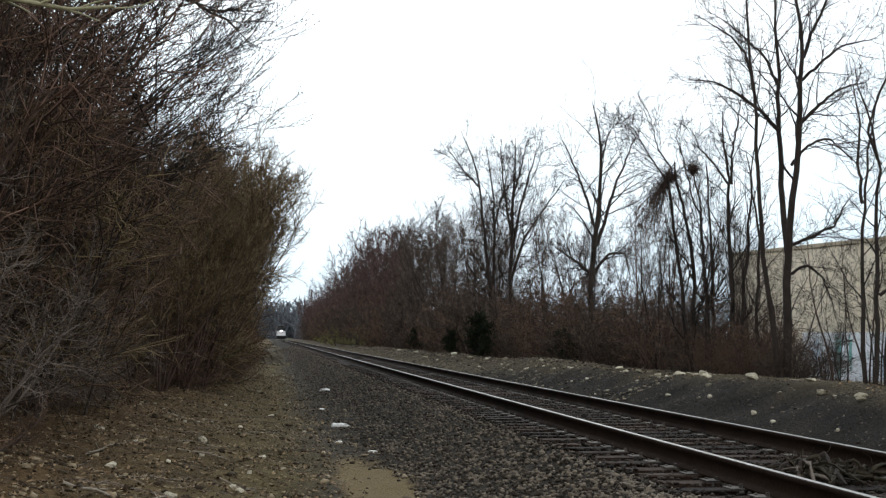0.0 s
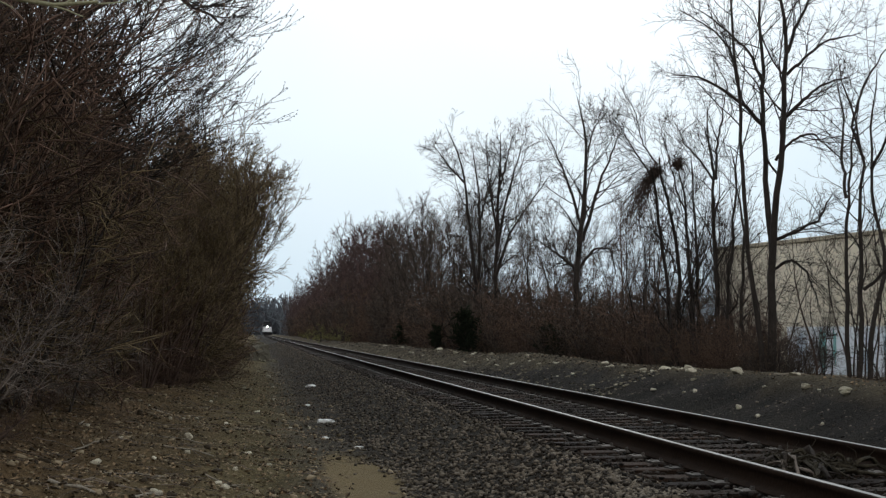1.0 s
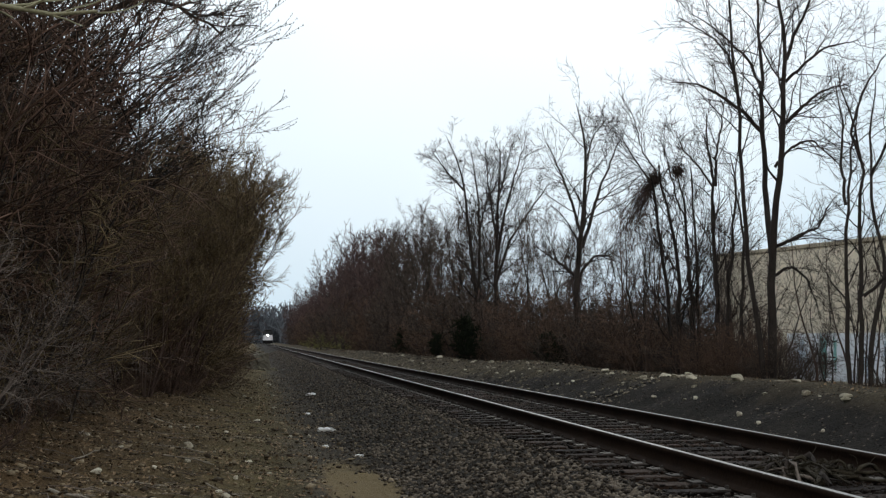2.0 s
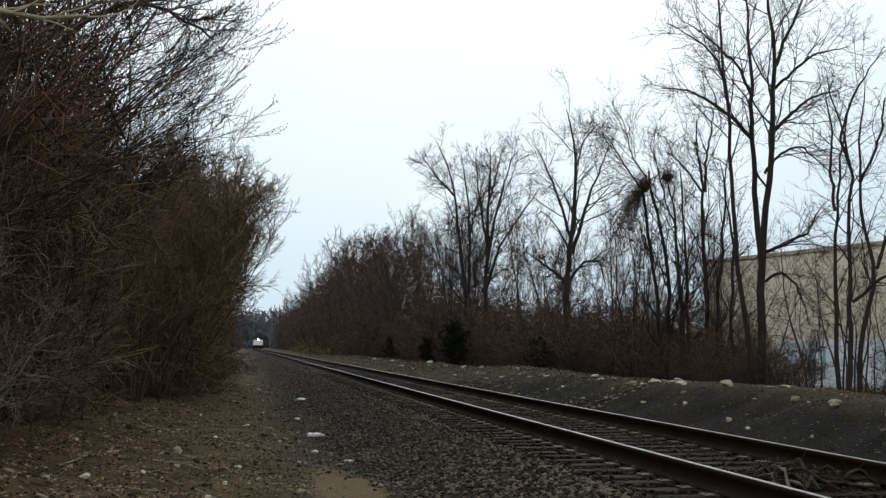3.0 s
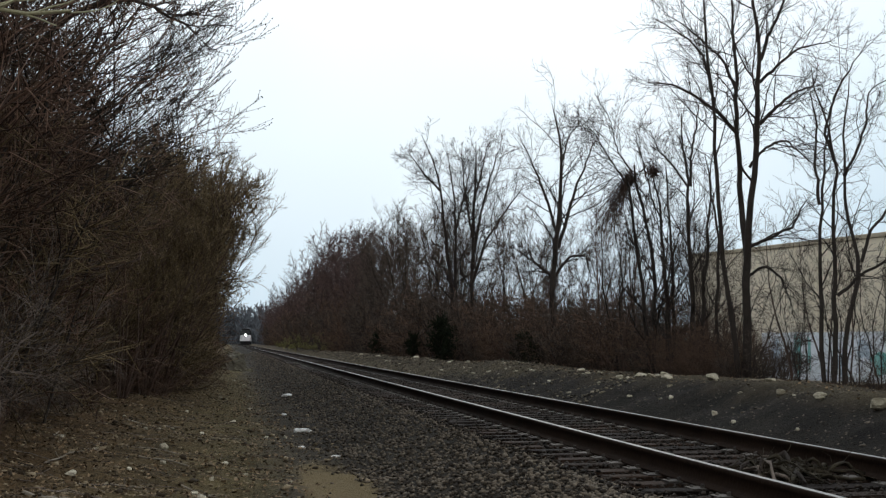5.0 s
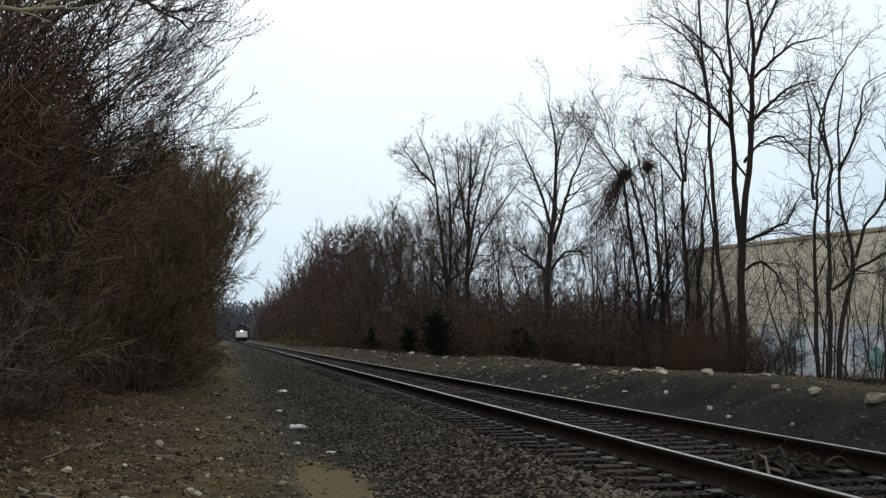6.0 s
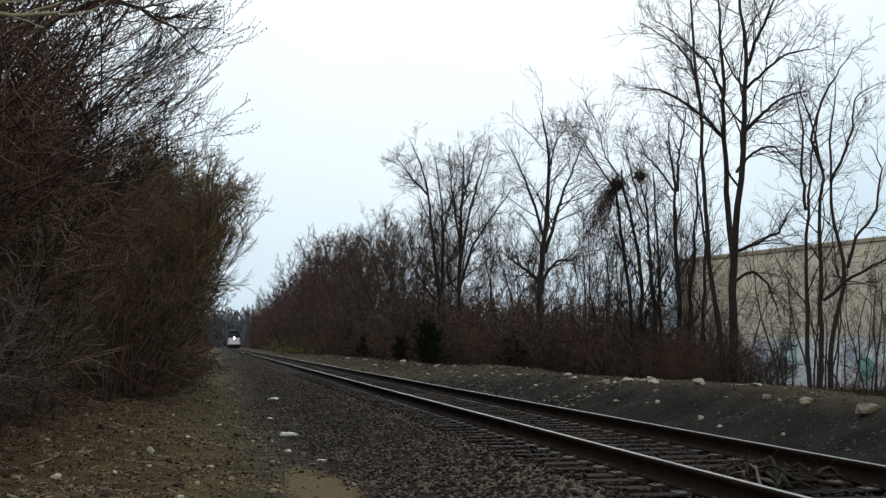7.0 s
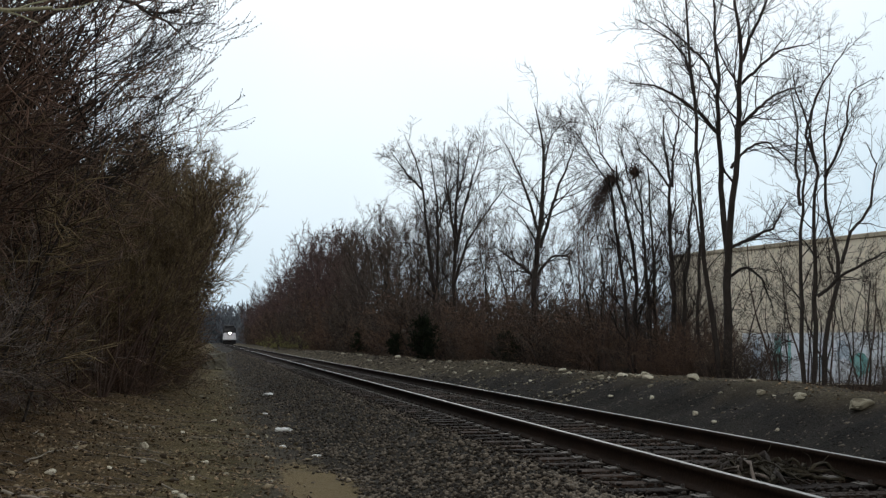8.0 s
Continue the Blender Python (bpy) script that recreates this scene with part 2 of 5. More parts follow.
def tubes(groups):
    """Joins branches of several orders, each (points, radii, sides), into vertices and quads."""
    vs, qs, base = [], [], 0
    for pts, rad, sides in groups:
        n, s, _ = pts.shape
        tan = unit(np.gradient(pts, axis=1))
        whole = unit(pts[:, -1] - pts[:, 0])
        ref = np.eye(3)[np.argmin(np.abs(whole), axis=1)][:, None, :]
        u = unit(np.cross(tan, ref))
        v = np.cross(tan, u)
        ang = np.arange(sides) * 2 * np.pi / sides
        ring = pts[:, :, None] + rad[:, :, None, None] * (np.cos(ang)[:, None] * u[:, :, None] + np.sin(ang)[:, None] * v[:, :, None])
        vs.append(ring.reshape(-1, 3))
        idx = base + np.arange(n * s * sides).reshape(n, s, sides)
        nxt = np.roll(idx, -1, axis=2)
        qs.append(np.stack([idx[:, :-1], nxt[:, :-1], nxt[:, 1:], idx[:, 1:]], -1).reshape(-1, 4))
        base += n * s * sides
    return np.concatenate(vs), np.concatenate(qs)


# ---------------------------------------------------------------- the ground
PROFILE_X = [-400, -30, -14, -8, -5, -3.2, -1.8, -0.6, 0.3, 1.4, 1.8, 2.75, 5.8, 6.2, 6.7, 7.4, 8.0, 8.6, 10, 13, 18, 40, 400]
PROFILE_Z = [1.2, 1.2, 1.1, 0.75, 0.25, -0.08, -0.30, -0.48, -0.58, -0.63, -0.58, -0.215, -0.215, -0.40, -0.38, -0.08, 0.17, 0.20, 0.10, -0.35, -0.70, -0.75, -0.8]
FLAT_X = [-400, 5.7, 6.2, 7.4, 8.6, 11, 18, 400]
FLAT_Z = [0, 0, -0.02, -0.16, -0.12, -0.05, 0, 0]


def height(x, y):
    """The soil's height: a bank beside a path, the ballast bed, a cinder berm that fades out along the line."""
    x, y = np.asarray(x, float), np.asarray(y, float)
    z = np.interp(x, PROFILE_X, PROFILE_Z)
    rough = np.clip(np.minimum(np.abs(x - 4.3) - 1.5, 1.5) / 1.5, 0, 1)
    far = np.clip(1.5 - np.abs(y - 20) / 300, 0.2, 1)
    bumps = 0.05 * np.sin(1.7 * x + 0.6 * y) * np.sin(0.9 * y - 0.4 * x + 1) + 0.03 * np.sin(3.1 * y + 2 * x) * np.sin(2.3 * x - 1.1 * y) + 0.012 * np.sin(9 * x + 5 * y) * np.sin(7 * y - 4 * x)
    fade = np.clip((y - 38) / 25, 0, 1)
    z = z + fade * np.interp(x, FLAT_X, FLAT_Z)
    crest = 0.07 * np.sin(0.33 * y + 1.2) * np.exp(-((x - 8.2) / 1.0) ** 2)
    crest = crest + 0.045 * np.sin(1.15 * y + 0.8 * x) * np.sin(0.47 * y + 2.0) * np.exp(-((x - 7.8) / 0.8) ** 2)
    return z + rough * far * bumps + crest * (1 - fade)


def build_ground():
    xs = np.concatenate([np.array([-400, -200, -100, -60, -40, -28, -20, -16, -13]), np.arange(-11, 12, 0.16), np.array([12, 13, 14, 16, 18, 21, 25, 30, 40, 60, 100, 200, 400])])
    ys = np.concatenate([np.array([-300, -120, -60, -30, -15, -6, 0, 4]), np.arange(6, 40, 0.2), np.arange(40, 90, 0.5), np.arange(90, 300, 3), np.array([300, 350, 420, 500, 650, 900, 1400, 2500])])
    gx, gy = np.meshgrid(xs, ys)
    v = np.stack([gx, gy, height(gx, gy)], -1).reshape(-1, 3)
    i = np.arange(len(xs) * len(ys)).reshape(len(ys), len(xs))
    q = np.stack([i[:-1, :-1], i[:-1, 1:], i[1:, 1:], i[1:, :-1]], -1).reshape(-1, 4)
    tagged(raw("ground", v, q, GROUND, smooth=True), "brown littered soil with a dark ballast bed and cinder berm", "ground", kind="structure")


build_ground()


# ---------------------------------------------------------------- the building behind the trees
def build_warehouse():
    b = tagged(new("warehouse"), "cream rendered low warehouse with white overpainted wall foot", "building")
    # local x runs along the wall, y into the building
    b.matrix_world = Matrix.Translation((23.37, 40.99, -0.75)) @ Matrix.Rotation(math.atan2(13.08, -2.91), 4, "Z")
    x0, x1, top = -26.0, 13.6, 5.4
    bm = bmesh.new()
    box(bm, x0, x1, -14.0, 0.0, 0.0, top - 0.05)
    part("wall", bm, WALL, b)
    bm = bmesh.new()
    box(bm, x0 - 0.1, x1 + 0.1, -14.1, 0.10, top - 0.045, top + 0.12, 0.02)
    part("roof", bm, ROOF, b, "weathered tan roof coping")
    for k in range(9):
        bm = bmesh.new()
        box(bm, x1 - 4.4 * k - 4.38, x1 - 4.4 * k - 0.02, 0.0, 0.03, 1.98, top - 0.06, 0.006)
        part("wall_panel", bm, WALL, b)
    bm = bmesh.new()
    box(bm, x0, 8.4, 0.001, 0.034, 0.12, 1.97, 0.004)
    part("painted_band", bm, WHITE, b, "blue-white overpainted band")
    for x, z, w, h, mat in ((6.1, 1.0, 0.26, 0.85, TEAL), (5.4, 1.2, 0.10, 0.6, TEAL), (3.5, 0.8, 0.35, 0.45, PALE_BLUE), (7.4, 1.0, 0.4, 0.6, PALE_BLUE), (1.4, 0.8, 0.5, 0.4, TEAL), (2.3, 1.3, 0.4, 0.35, PALE_BLUE), (-2.0, 0.9, 0.8, 0.5, PALE_BLUE)):
        bm = bmesh.new()
        n = 28
        rim = []
        for k in range(n):
            a = 2 * math.pi * k / n
            r = 1 + 0.55 * noise.noise(Vector((1.6 * math.cos(a) + 7 * x, 1.6 * math.sin(a), 3.0)))
            rim.append((x + w * r * math.cos(a), z + h * r * math.sin(a)))
        lo, hi = [bm.verts.new((u, 0.030, min(v, 1.93))) for u, v in rim], [bm.verts.new((u, 0.038, min(v, 1.93))) for u, v in rim]
        bm.faces.new(hi)
        for k in range(n):
            bm.faces.new((lo[k], lo[(k + 1) % n], hi[(k + 1) % n], hi[k]))
        part("paint_mark", bm, mat, b, "faded sprayed paint shape")


build_warehouse()


# ---------------------------------------------------------------- the track
NEAR_RAIL, FAR_RAIL, TIE_STEP = 3.545, 5.05, 0.505


def build_rail(x, parent):
    half = [(0.070, -0.170), (0.070, -0.158), (0.020, -0.140), (0.009, -0.120), (0.009, -0.050), (0.034, -0.036), (0.036, -0.010), (0.031, -0.002), (0.021, -0.0006)]
    outline = half + [(-a, b) for a, b in reversed(half)]
    ys = np.concatenate([np.arange(-60, 80, 4.0), np.arange(80, 800.1, 20.0)])
    n, m = len(outline), len(ys)
    v = np.array([[x + a, y, b] for y in ys for a, b in outline])
    i = np.arange(n * m).reshape(m, n)
    j = np.roll(i, -1, axis=1)
    q = np.stack([i[:-1], j[:-1], j[1:], i[1:]], -1).reshape(-1, 4)
    rail = raw("rail", v, q, STEEL, parent, "rusty steel rail")
    crown = [(0.024, -0.0005), (0.018, 0.0004), (-0.018, 0.0004), (-0.024, -0.0005)]
    n = len(crown)
    v = np.array([[x + a, y, b] for y in ys for a, b in crown])
    i = np.arange(n * m).reshape(m, n)
    q = np.stack([i[:-1, :-1], i[:-1, 1:], i[1:, 1:], i[1:, :-1]], -1).reshape(-1, 4)
    raw("rail_head", v, q, SHINE, rail, "polished running surface")


def tie_mesh(seed):
    rng = random.Random(seed)
    bm = bmesh.new()
    box(bm, -1.3, 1.3, -0.112, 0.112, -0.36, -0.182, 0.012)
    for v in bm.verts:
        v.co.z += rng.uniform(-0.010, 0.008)
        v.co.y += rng.uniform(-0.010, 0.010)
        v.co.x += rng.uniform(-0.03, 0.03)
    me = bpy.data.meshes.new("tie")
    bm.to_mesh(me)
    bm.free()
    me.materials.append(TIE)
    return me


def plate_mesh():
    bm = bmesh.new()
    box(bm, -0.18, 0.18, -0.09, 0.09, -0.182, -0.168)
    for sx in (-1, 1):
        box(bm, sx * 0.085 - 0.012, sx * 0.085 + 0.012, -0.055, -0.030, -0.168, -0.140)
        box(bm, sx * 0.14 - 0.010, sx * 0.14 + 0.010, 0.03, 0.05, -0.168, -0.155)
    me = bpy.data.meshes.new("tie_plate")
    bm.to_mesh(me)
    bm.free()
    me.materials.append(PLATE)
    return me


def build_track():
    track = tagged(new("railway_track"), "single railway track with rusty rails on dark timber ties", "railway track", kind="structure")
    build_rail(NEAR_RAIL, track)
    build_rail(FAR_RAIL, track)
    rng = random.Random(2)
    meshes, plate = [tie_mesh(s) for s in range(6)], plate_mesh()
    mid = (NEAR_RAIL + FAR_RAIL) / 2
    for k in range(270):
        y = 2.0 + TIE_STEP * k
        t = new("tie", meshes[rng.randrange(6)])
        t.parent = track
        t.matrix_basis = pose(mid + rng.uniform(-0.06, 0.06), y + rng.uniform(-0.02, 0.02), 0, 0, 0, rng.uniform(-1.2, 1.2))
        if k < 130:
            for x in (NEAR_RAIL, FAR_RAIL):
                p = new("tie_plate", plate)
                p.parent = track
                p.matrix_basis = pose(x, y, 0.001)
    bm = bmesh.new()
    for k in [*range(-120, 0), *range(270, 1100)]:
        y = 2.0 + TIE_STEP * k
        box(bm, mid - 1.3, mid + 1.3, y - 0.11, y + 0.11, -0.30, -0.184)
    tagged(part("far_ties", bm, TIE, track), kind="stuff")


build_track()


# ---------------------------------------------------------------- woody plants
def confine(pts, reach):
    """Shortens branches that would reach out of the crown's radius."""
    tip = np.hypot(pts[:, -1, 0], pts[:, -1, 1])
    f = np.where(tip > reach, np.clip(reach / np.maximum(tip, 1e-6), 0.2, 1) ** 2, 1.0)
    return pts[:, :1] + (pts - pts[:, :1]) * f[:, None, None]


def short(shoots, most):
    """No twig longer than most."""
    start, way, ln, rad = shoots
    return start, way, np.minimum(ln, most * (0.55 + 0.45 * np.sin(np.arange(len(ln)) * 2.4) ** 2)), rad


def thicket_mesh(seed, tall=4.0, stems=11, wide=0.55, per=(11, 8, 4), least=0.0028, steps=(7, 5, 3), reach=2.0):
    """A dense leafless bush of arching stems."""
    rng = np.random.default_rng(seed)
    a = rng.random(stems) * 2 * np.pi
    r = 0.9 * np.sqrt(rng.random(stems))
    start = np.stack([r * np.cos(a), r * np.sin(a), np.full(stems, -0.15)], 1)
    way = np.stack([wide * np.cos(a), wide * np.sin(a), np.ones(stems)], 1) + rng.normal(0, 0.2, (stems, 3))
    ln = tall * rng.uniform(0.7, 1.15, stems)
    p0, r0 = limbs(rng, start, way, ln, rng.uniform(0.010, 0.026, stems), steps[0], 0.18, -0.015, 0.3)
    p0 = confine(p0, reach)
    s1 = offshoots(rng, p0, r0, ln, per[0], 0.06, 1.0, 0.42, 0.55, 0.15)
    p1, r1 = limbs(rng, s1[0], s1[1], s1[2], np.maximum(s1[3], 1.4 * least), steps[1], 0.28, -0.02, 0.35)
    p1 = confine(p1, reach)
    s2 = short(offshoots(rng, p1, r1, s1[2], per[1], 0.08, 1.0, 0.50, 0.62, 0.1), 0.22 * tall)
    p2, r2 = limbs(rng, s2[0], s2[1], s2[2], np.maximum(s2[3], 1.2 * least), steps[2], 0.32, 0.0, 0.5)
    p2 = confine(p2, 1.1 * reach)
    s3 = short(offshoots(rng, p2, r2, s2[2], per[2], 0.15, 1.0, 0.55, 0.7, 0.15), 0.09 * tall)
    p3, r3 = limbs(rng, s3[0], s3[1], s3[2], np.maximum(s3[3], least), 1, 0.2, 0.0, 0.6)
    return ((p0, r0, 5), (p1, r1, 3)), ((p2, r2, 3), (p3, r3, 3))


def crown_of(rng, p0, r0, ln, per, bare, spread, ratio, side, least, tips, habit=1.0, reach=9.0):
    """Limbs, branches and twigs that grow out of given stems."""
    s1 = offshoots(rng, p0, r0, ln, per[0], bare, spread, ratio, 0.42, 0.30 * habit, side)
    p1, r1 = limbs(rng, s1[0], s1[1], s1[2], np.maximum(s1[3], 2 * least), 5, 0.16, 0.06 * habit, 0.25)
    p1 = confine(p1, reach)
    top = float(ln.max())
    s2 = short(offshoots(rng, p1, r1, s1[2], per[1], 0.12, 1.0, 0.50, 0.55, 0.12), 0.13 * top)
    p2, r2 = limbs(rng, s2[0], s2[1], s2[2], np.maximum(s2[3], 1.4 * least), 3, 0.22, 0.08 * habit, 0.4)
    p2 = confine(p2, 1.08 * reach)
    s3 = short(offshoots(rng, p2, r2, s2[2], per[2], 0.12, 0.85, 0.5, 0.6, 0.10), 0.055 * top)
    p3, r3 = limbs(rng, s3[0], s3[1], s3[2], np.maximum(s3[3], least), 2 if tips else 1, 0.25, 0.14 * habit, 0.55)
    return ((p0, r0, 7), (p1, r1, 5)), ((p2, r2, 3), (p3, r3, 3))


def tree_mesh(seed, tall=9.0, stems=2, wide=0.30, girth=0.10, bare=0.22, per=(11, 8, 6), spread=0.75, side=None, tips=True, ratio=0.38, least=0.004, wander=0.06, habit=1.0, reach=9.0):
    """A leafless tree: a few stems that fork low, rising limbs, fine twigs."""
    rng = np.random.default_rng(seed)
    a = rng.random() * 6.28 + np.arange(stems) * 2 * np.pi / stems
    start = np.stack([0.08 * np.cos(a), 0.08 * np.sin(a), np.full(stems, -0.2)], 1) * (stems > 1) + np.array([0, 0, -0.2]) * (stems == 1)
    lean = wide * rng.uniform(0.4, 1.2, stems) * (1 if stems > 1 else 0.3)
    way = np.stack([lean * np.cos(a), lean * np.sin(a), np.ones(stems)], 1)
    if side is not None:
        way = way + side
    ln = tall * rng.uniform(0.82, 1.05, stems)
    p0, r0 = limbs(rng, start, way, ln, girth * rng.uniform(0.75, 1.0, stems), 12, wander, 0.03, 0.10)
    p0 = confine(p0, reach)
    return crown_of(rng, p0, r0, ln, per, bare, spread, ratio, side, least, tips, habit, reach)


def limb_through(rng, way, r_foot, r_tip, nodes=17):
    """A limb that swings through a few places (across, up), with a little depth and wander."""
    w = np.array(way, float)
    run = np.concatenate([[0], np.cumsum(np.hypot(*np.diff(w, axis=0).T))])
    t = np.linspace(0, 1, nodes)
    depth = np.cumsum(rng.normal(0, 0.05, nodes)) + rng.normal(0, 0.5) * t
    p = np.stack([np.interp(t * run[-1], run, w[:, 0]), depth - depth[0], np.interp(t * run[-1], run, w[:, 1])], 1)
    p[1:-1] = 0.5 * p[1:-1] + 0.25 * (p[:-2] + p[2:])
    p[1:] += rng.normal(0, 0.008 * run[-1] ** 0.5, (nodes - 1, 3))
    return p, r_tip + (r_foot - r_tip) * (1 - t) ** 0.75


def limbed_tree_mesh(seed, ways, per=(13, 7, 4), spread=0.9, up=0.08, rise=0.04, bough=0.26, least=0.0035, bare=0.45, stem=5.0):
    """A leafless tree whose stems and main limbs swing through given places; boughs and twigs grow out of them."""
    rng = np.random.default_rng(seed)
    made = [limb_through(rng, *w) for w in ways]
    p0, r0 = np.stack([m[0] for m in made]), np.stack([m[1] for m in made])
    ln = np.linalg.norm(np.diff(p0, axis=1), axis=-1).sum(1)
    s1 = []
    for k in range(len(p0)):
        long = ln[k] > stem
        s1.append(offshoots(rng, p0[k:k + 1], r0[k:k + 1], ln[k:k + 1] + (0 if long else 0.25 * stem), per[0], bare if long else 0.12, spread, bough if long else 1.35 * bough, 0.4, up))
    s1 = [np.concatenate(c) for c in zip(*s1)]
    p1, r1 = limbs(rng, s1[0], s1[1], s1[2], np.maximum(s1[3], 2 * least), 6, 0.15, rise, 0.3)
    s2 = short(offshoots(rng, p1, r1, s1[2], per[1], 0.12, 0.95, 0.5, 0.55, 0.0), 0.22 * stem)
    p2, r2 = limbs(rng, s2[0], s2[1], s2[2], np.maximum(s2[3], 1.3 * least), 3, 0.24, rise, 0.5)
    s3 = short(offshoots(rng, p2, r2, s2[2], per[2], 0.2, 1.0, 0.5, 0.6, 0.1), 0.1 * stem)
    p3, r3 = limbs(rng, s3[0], s3[1], s3[2], np.maximum(s3[3], least), 2, 0.2, rise, 0.6)
    return ((p0, r0, 8), (p1, r1, 4)), ((p2, r2, 3), (p3, r3, 3))


# limbs as (across, up) in metres, the foot's and the tip's radius
TALL_TREE = (([(-0.12, -0.3), (-0.31, 1.25), (-0.48, 2.85), (-0.55, 4.7), (-0.59, 5.95), (-0.69, 6.95), (-0.88, 9.4)], 0.060, 0.012),
             ([(0.0, -0.3), (0.01, 2.2), (0.1, 3.7), (0.24, 5.3), (0.33, 6.3), (0.38, 7.05), (0.25, 7.8), (0.24, 9.4)], 0.098, 0.012),
             ([(0.03, 2.7), (-0.09, 4.2), (-0.11, 5.45), (-0.11, 6.8), (-0.17, 7.7), (-0.2, 9.2)], 0.070, 0.012),
             ([(-0.11, 5.45), (-0.51, 5.9), (-1.05, 6.35), (-1.54, 6.63), (-2.1, 6.7)], 0.048, 0.007),
             ([(-0.11, 6.45), (-0.43, 7.2), (-0.73, 7.5), (-1.16, 8.0), (-1.65, 8.35)], 0.036, 0.006),
             ([(0.26, 5.55), (0.7, 5.97), (1.12, 6.33), (1.65, 6.43)], 0.046, 0.007),
             ([(0.37, 6.55), (0.71, 6.85), (1.2, 7.26), (1.97, 7.37)], 0.036, 0.006),
             ([(0.4, 7.05), (0.6, 7.66), (0.85, 8.15), (1.17, 9.0)], 0.042, 0.008),
             ([(0.12, 4.7), (0.5, 5.18), (0.9, 5.3), (1.44, 4.7)], 0.034, 0.007),
             ([(0.05, 2.97), (0.53, 3.14), (1.0, 3.38), (1.23, 3.86)], 0.042, 0.009),
             ([(0.05, 2.35), (0.38, 2.57), (0.7, 2.34), (0.93, 1.67)], 0.034, 0.008),
             ([(-0.59, 6.1), (-0.8, 7.23), (-1.28, 7.77), (-1.96, 8.2)], 0.034, 0.006))
CROOKED_TREE = (([(-0.33, -0.3), (-0.37, 1.6), (-0.38, 3.0), (-0.33, 4.0), (-0.22, 4.9), (-0.07, 6.1)], 0.050, 0.008),
                ([(-0.17, -0.3), (-0.13, 1.4), (-0.08, 2.85), (-0.02, 4.0), (-0.01, 4.65), (-0.22, 5.4), (-0.45, 6.4)], 0.054, 0.008),
                ([(0.06, -0.3), (0.05, 1.3), (0.32, 2.05), (0.41, 2.6), (0.2, 3.3), (0.1, 4.1), (0.15, 5.3), (0.26, 6.55)], 0.054, 0.008),
                ([(0.12, 4.3), (0.35, 4.7), (0.56, 5.3), (0.59, 5.97), (1.08, 6.2)], 0.030, 0.006),
                ([(0.41, 2.6), (0.55, 3.17), (0.97, 3.7), (1.11, 4.6), (0.94, 5.07)], 0.036, 0.007),
                ([(-0.06, 1.95), (0.41, 2.34), (0.84, 2.6), (1.47, 2.87)], 0.036, 0.010),
                ([(0.0, 4.5), (-0.23, 5.16), (-0.05, 5.8), (0.61, 6.9)], 0.032, 0.006),
                ([(-0.35, 3.75), (-0.42, 4.55), (-0.36, 5.45), (-0.53, 6.26)], 0.034, 0.006))
VINE_TREE = (([(0.16, -0.3), (0.01, 2.2), (-0.17, 3.6), (-0.36, 5.1)], 0.060, 0.022),
             ([(0.22, -0.3), (0.33, 2.45), (0.12, 3.9), (-0.19, 5.4)], 0.065, 0.022),
             ([(-0.36, 4.95), (-0.77, 5.55), (-1.2, 6.3), (-1.49, 6.55)], 0.024, 0.006),
             ([(-0.22, 5.25), (-0.62, 5.85), (-0.76, 6.6), (-0.9, 6.9)], 0.022, 0.006))
BROKEN_TREE = (([(0.06, -0.3), (0.03, 2.45), (-0.07, 3.9), (-0.28, 5.3)], 0.055, 0.018),
               ([(0.2, -0.3), (0.2, 2.75), (0.11, 4.2), (0.09, 5.35)], 0.050, 0.014),
               ([(-0.04, 3.9), (-0.32, 4.6), (-0.45, 5.35), (-0.73, 6.1)], 0.026, 0.006))
CLUMP_TREE = (([(-0.07, -0.3), (-0.1, 2.3), (-0.18, 3.65), (-0.14, 5.0), (-0.27, 5.7), (-0.34, 6.5)], 0.070, 0.010),
              ([(-0.09, 4.6), (-0.08, 5.4), (0.06, 6.1), (0.2, 6.8)], 0.034, 0.007),
              ([(0.03, -0.3), (0.16, 2.0), (0.32, 3.6), (0.41, 4.6), (0.25, 5.4)], 0.055, 0.010),
              ([(0.5, -0.3), (0.48, 1.8), (0.55, 3.4), (0.37, 4.45), (0.42, 5.5)], 0.050, 0.010),
              ([(-0.17, 4.6), (-0.49, 5.15), (-0.88, 5.65), (-1.08, 6.1)], 0.028, 0.006))
LONE_TREE = (([(-0.37, -0.3), (-0.44, 2.8), (-0.27, 4.5), (-0.16, 5.7), (-0.04, 7.4), (-0.06, 8.65), (-0.38, 9.7)], 0.135, 0.010),
             ([(-0.18, 4.9), (-0.55, 6.15), (-1.02, 7.4), (-1.43, 8.35)], 0.060, 0.010),
             ([(-0.16, 4.5), (0.22, 5.9), (0.74, 7.4), (1.33, 8.75)], 0.070, 0.010),
             ([(-0.39, 3.45), (-1.03, 4.0), (-1.75, 4.5)], 0.070, 0.012),
             ([(-0.35, 3.45), (0.21, 4.2), (0.82, 4.25), (1.02, 3.25)], 0.060, 0.012),
             ([(-0.04, 7.6), (0.23, 8.65), (0.76, 9.35)], 0.036, 0.008))
LEANING_TREE = (([(0.08, -0.3), (-0.04, 3.1), (-0.4, 6.4), (-0.73, 9.45), (-1.15, 11.0), (-1.7, 12.2)], 0.125, 0.012),
                ([(0.2, -0.3), (0.02, 3.1), (0.14, 6.4), (-0.04, 9.45), (-0.34, 11.4)], 0.115, 0.012),
                ([(-0.73, 9.15), (-1.55, 10.05), (-2.46, 11.3)], 0.060, 0.012),
                ([(0.02, 6.7), (0.56, 8.85), (0.87, 10.4)], 0.060, 0.012))
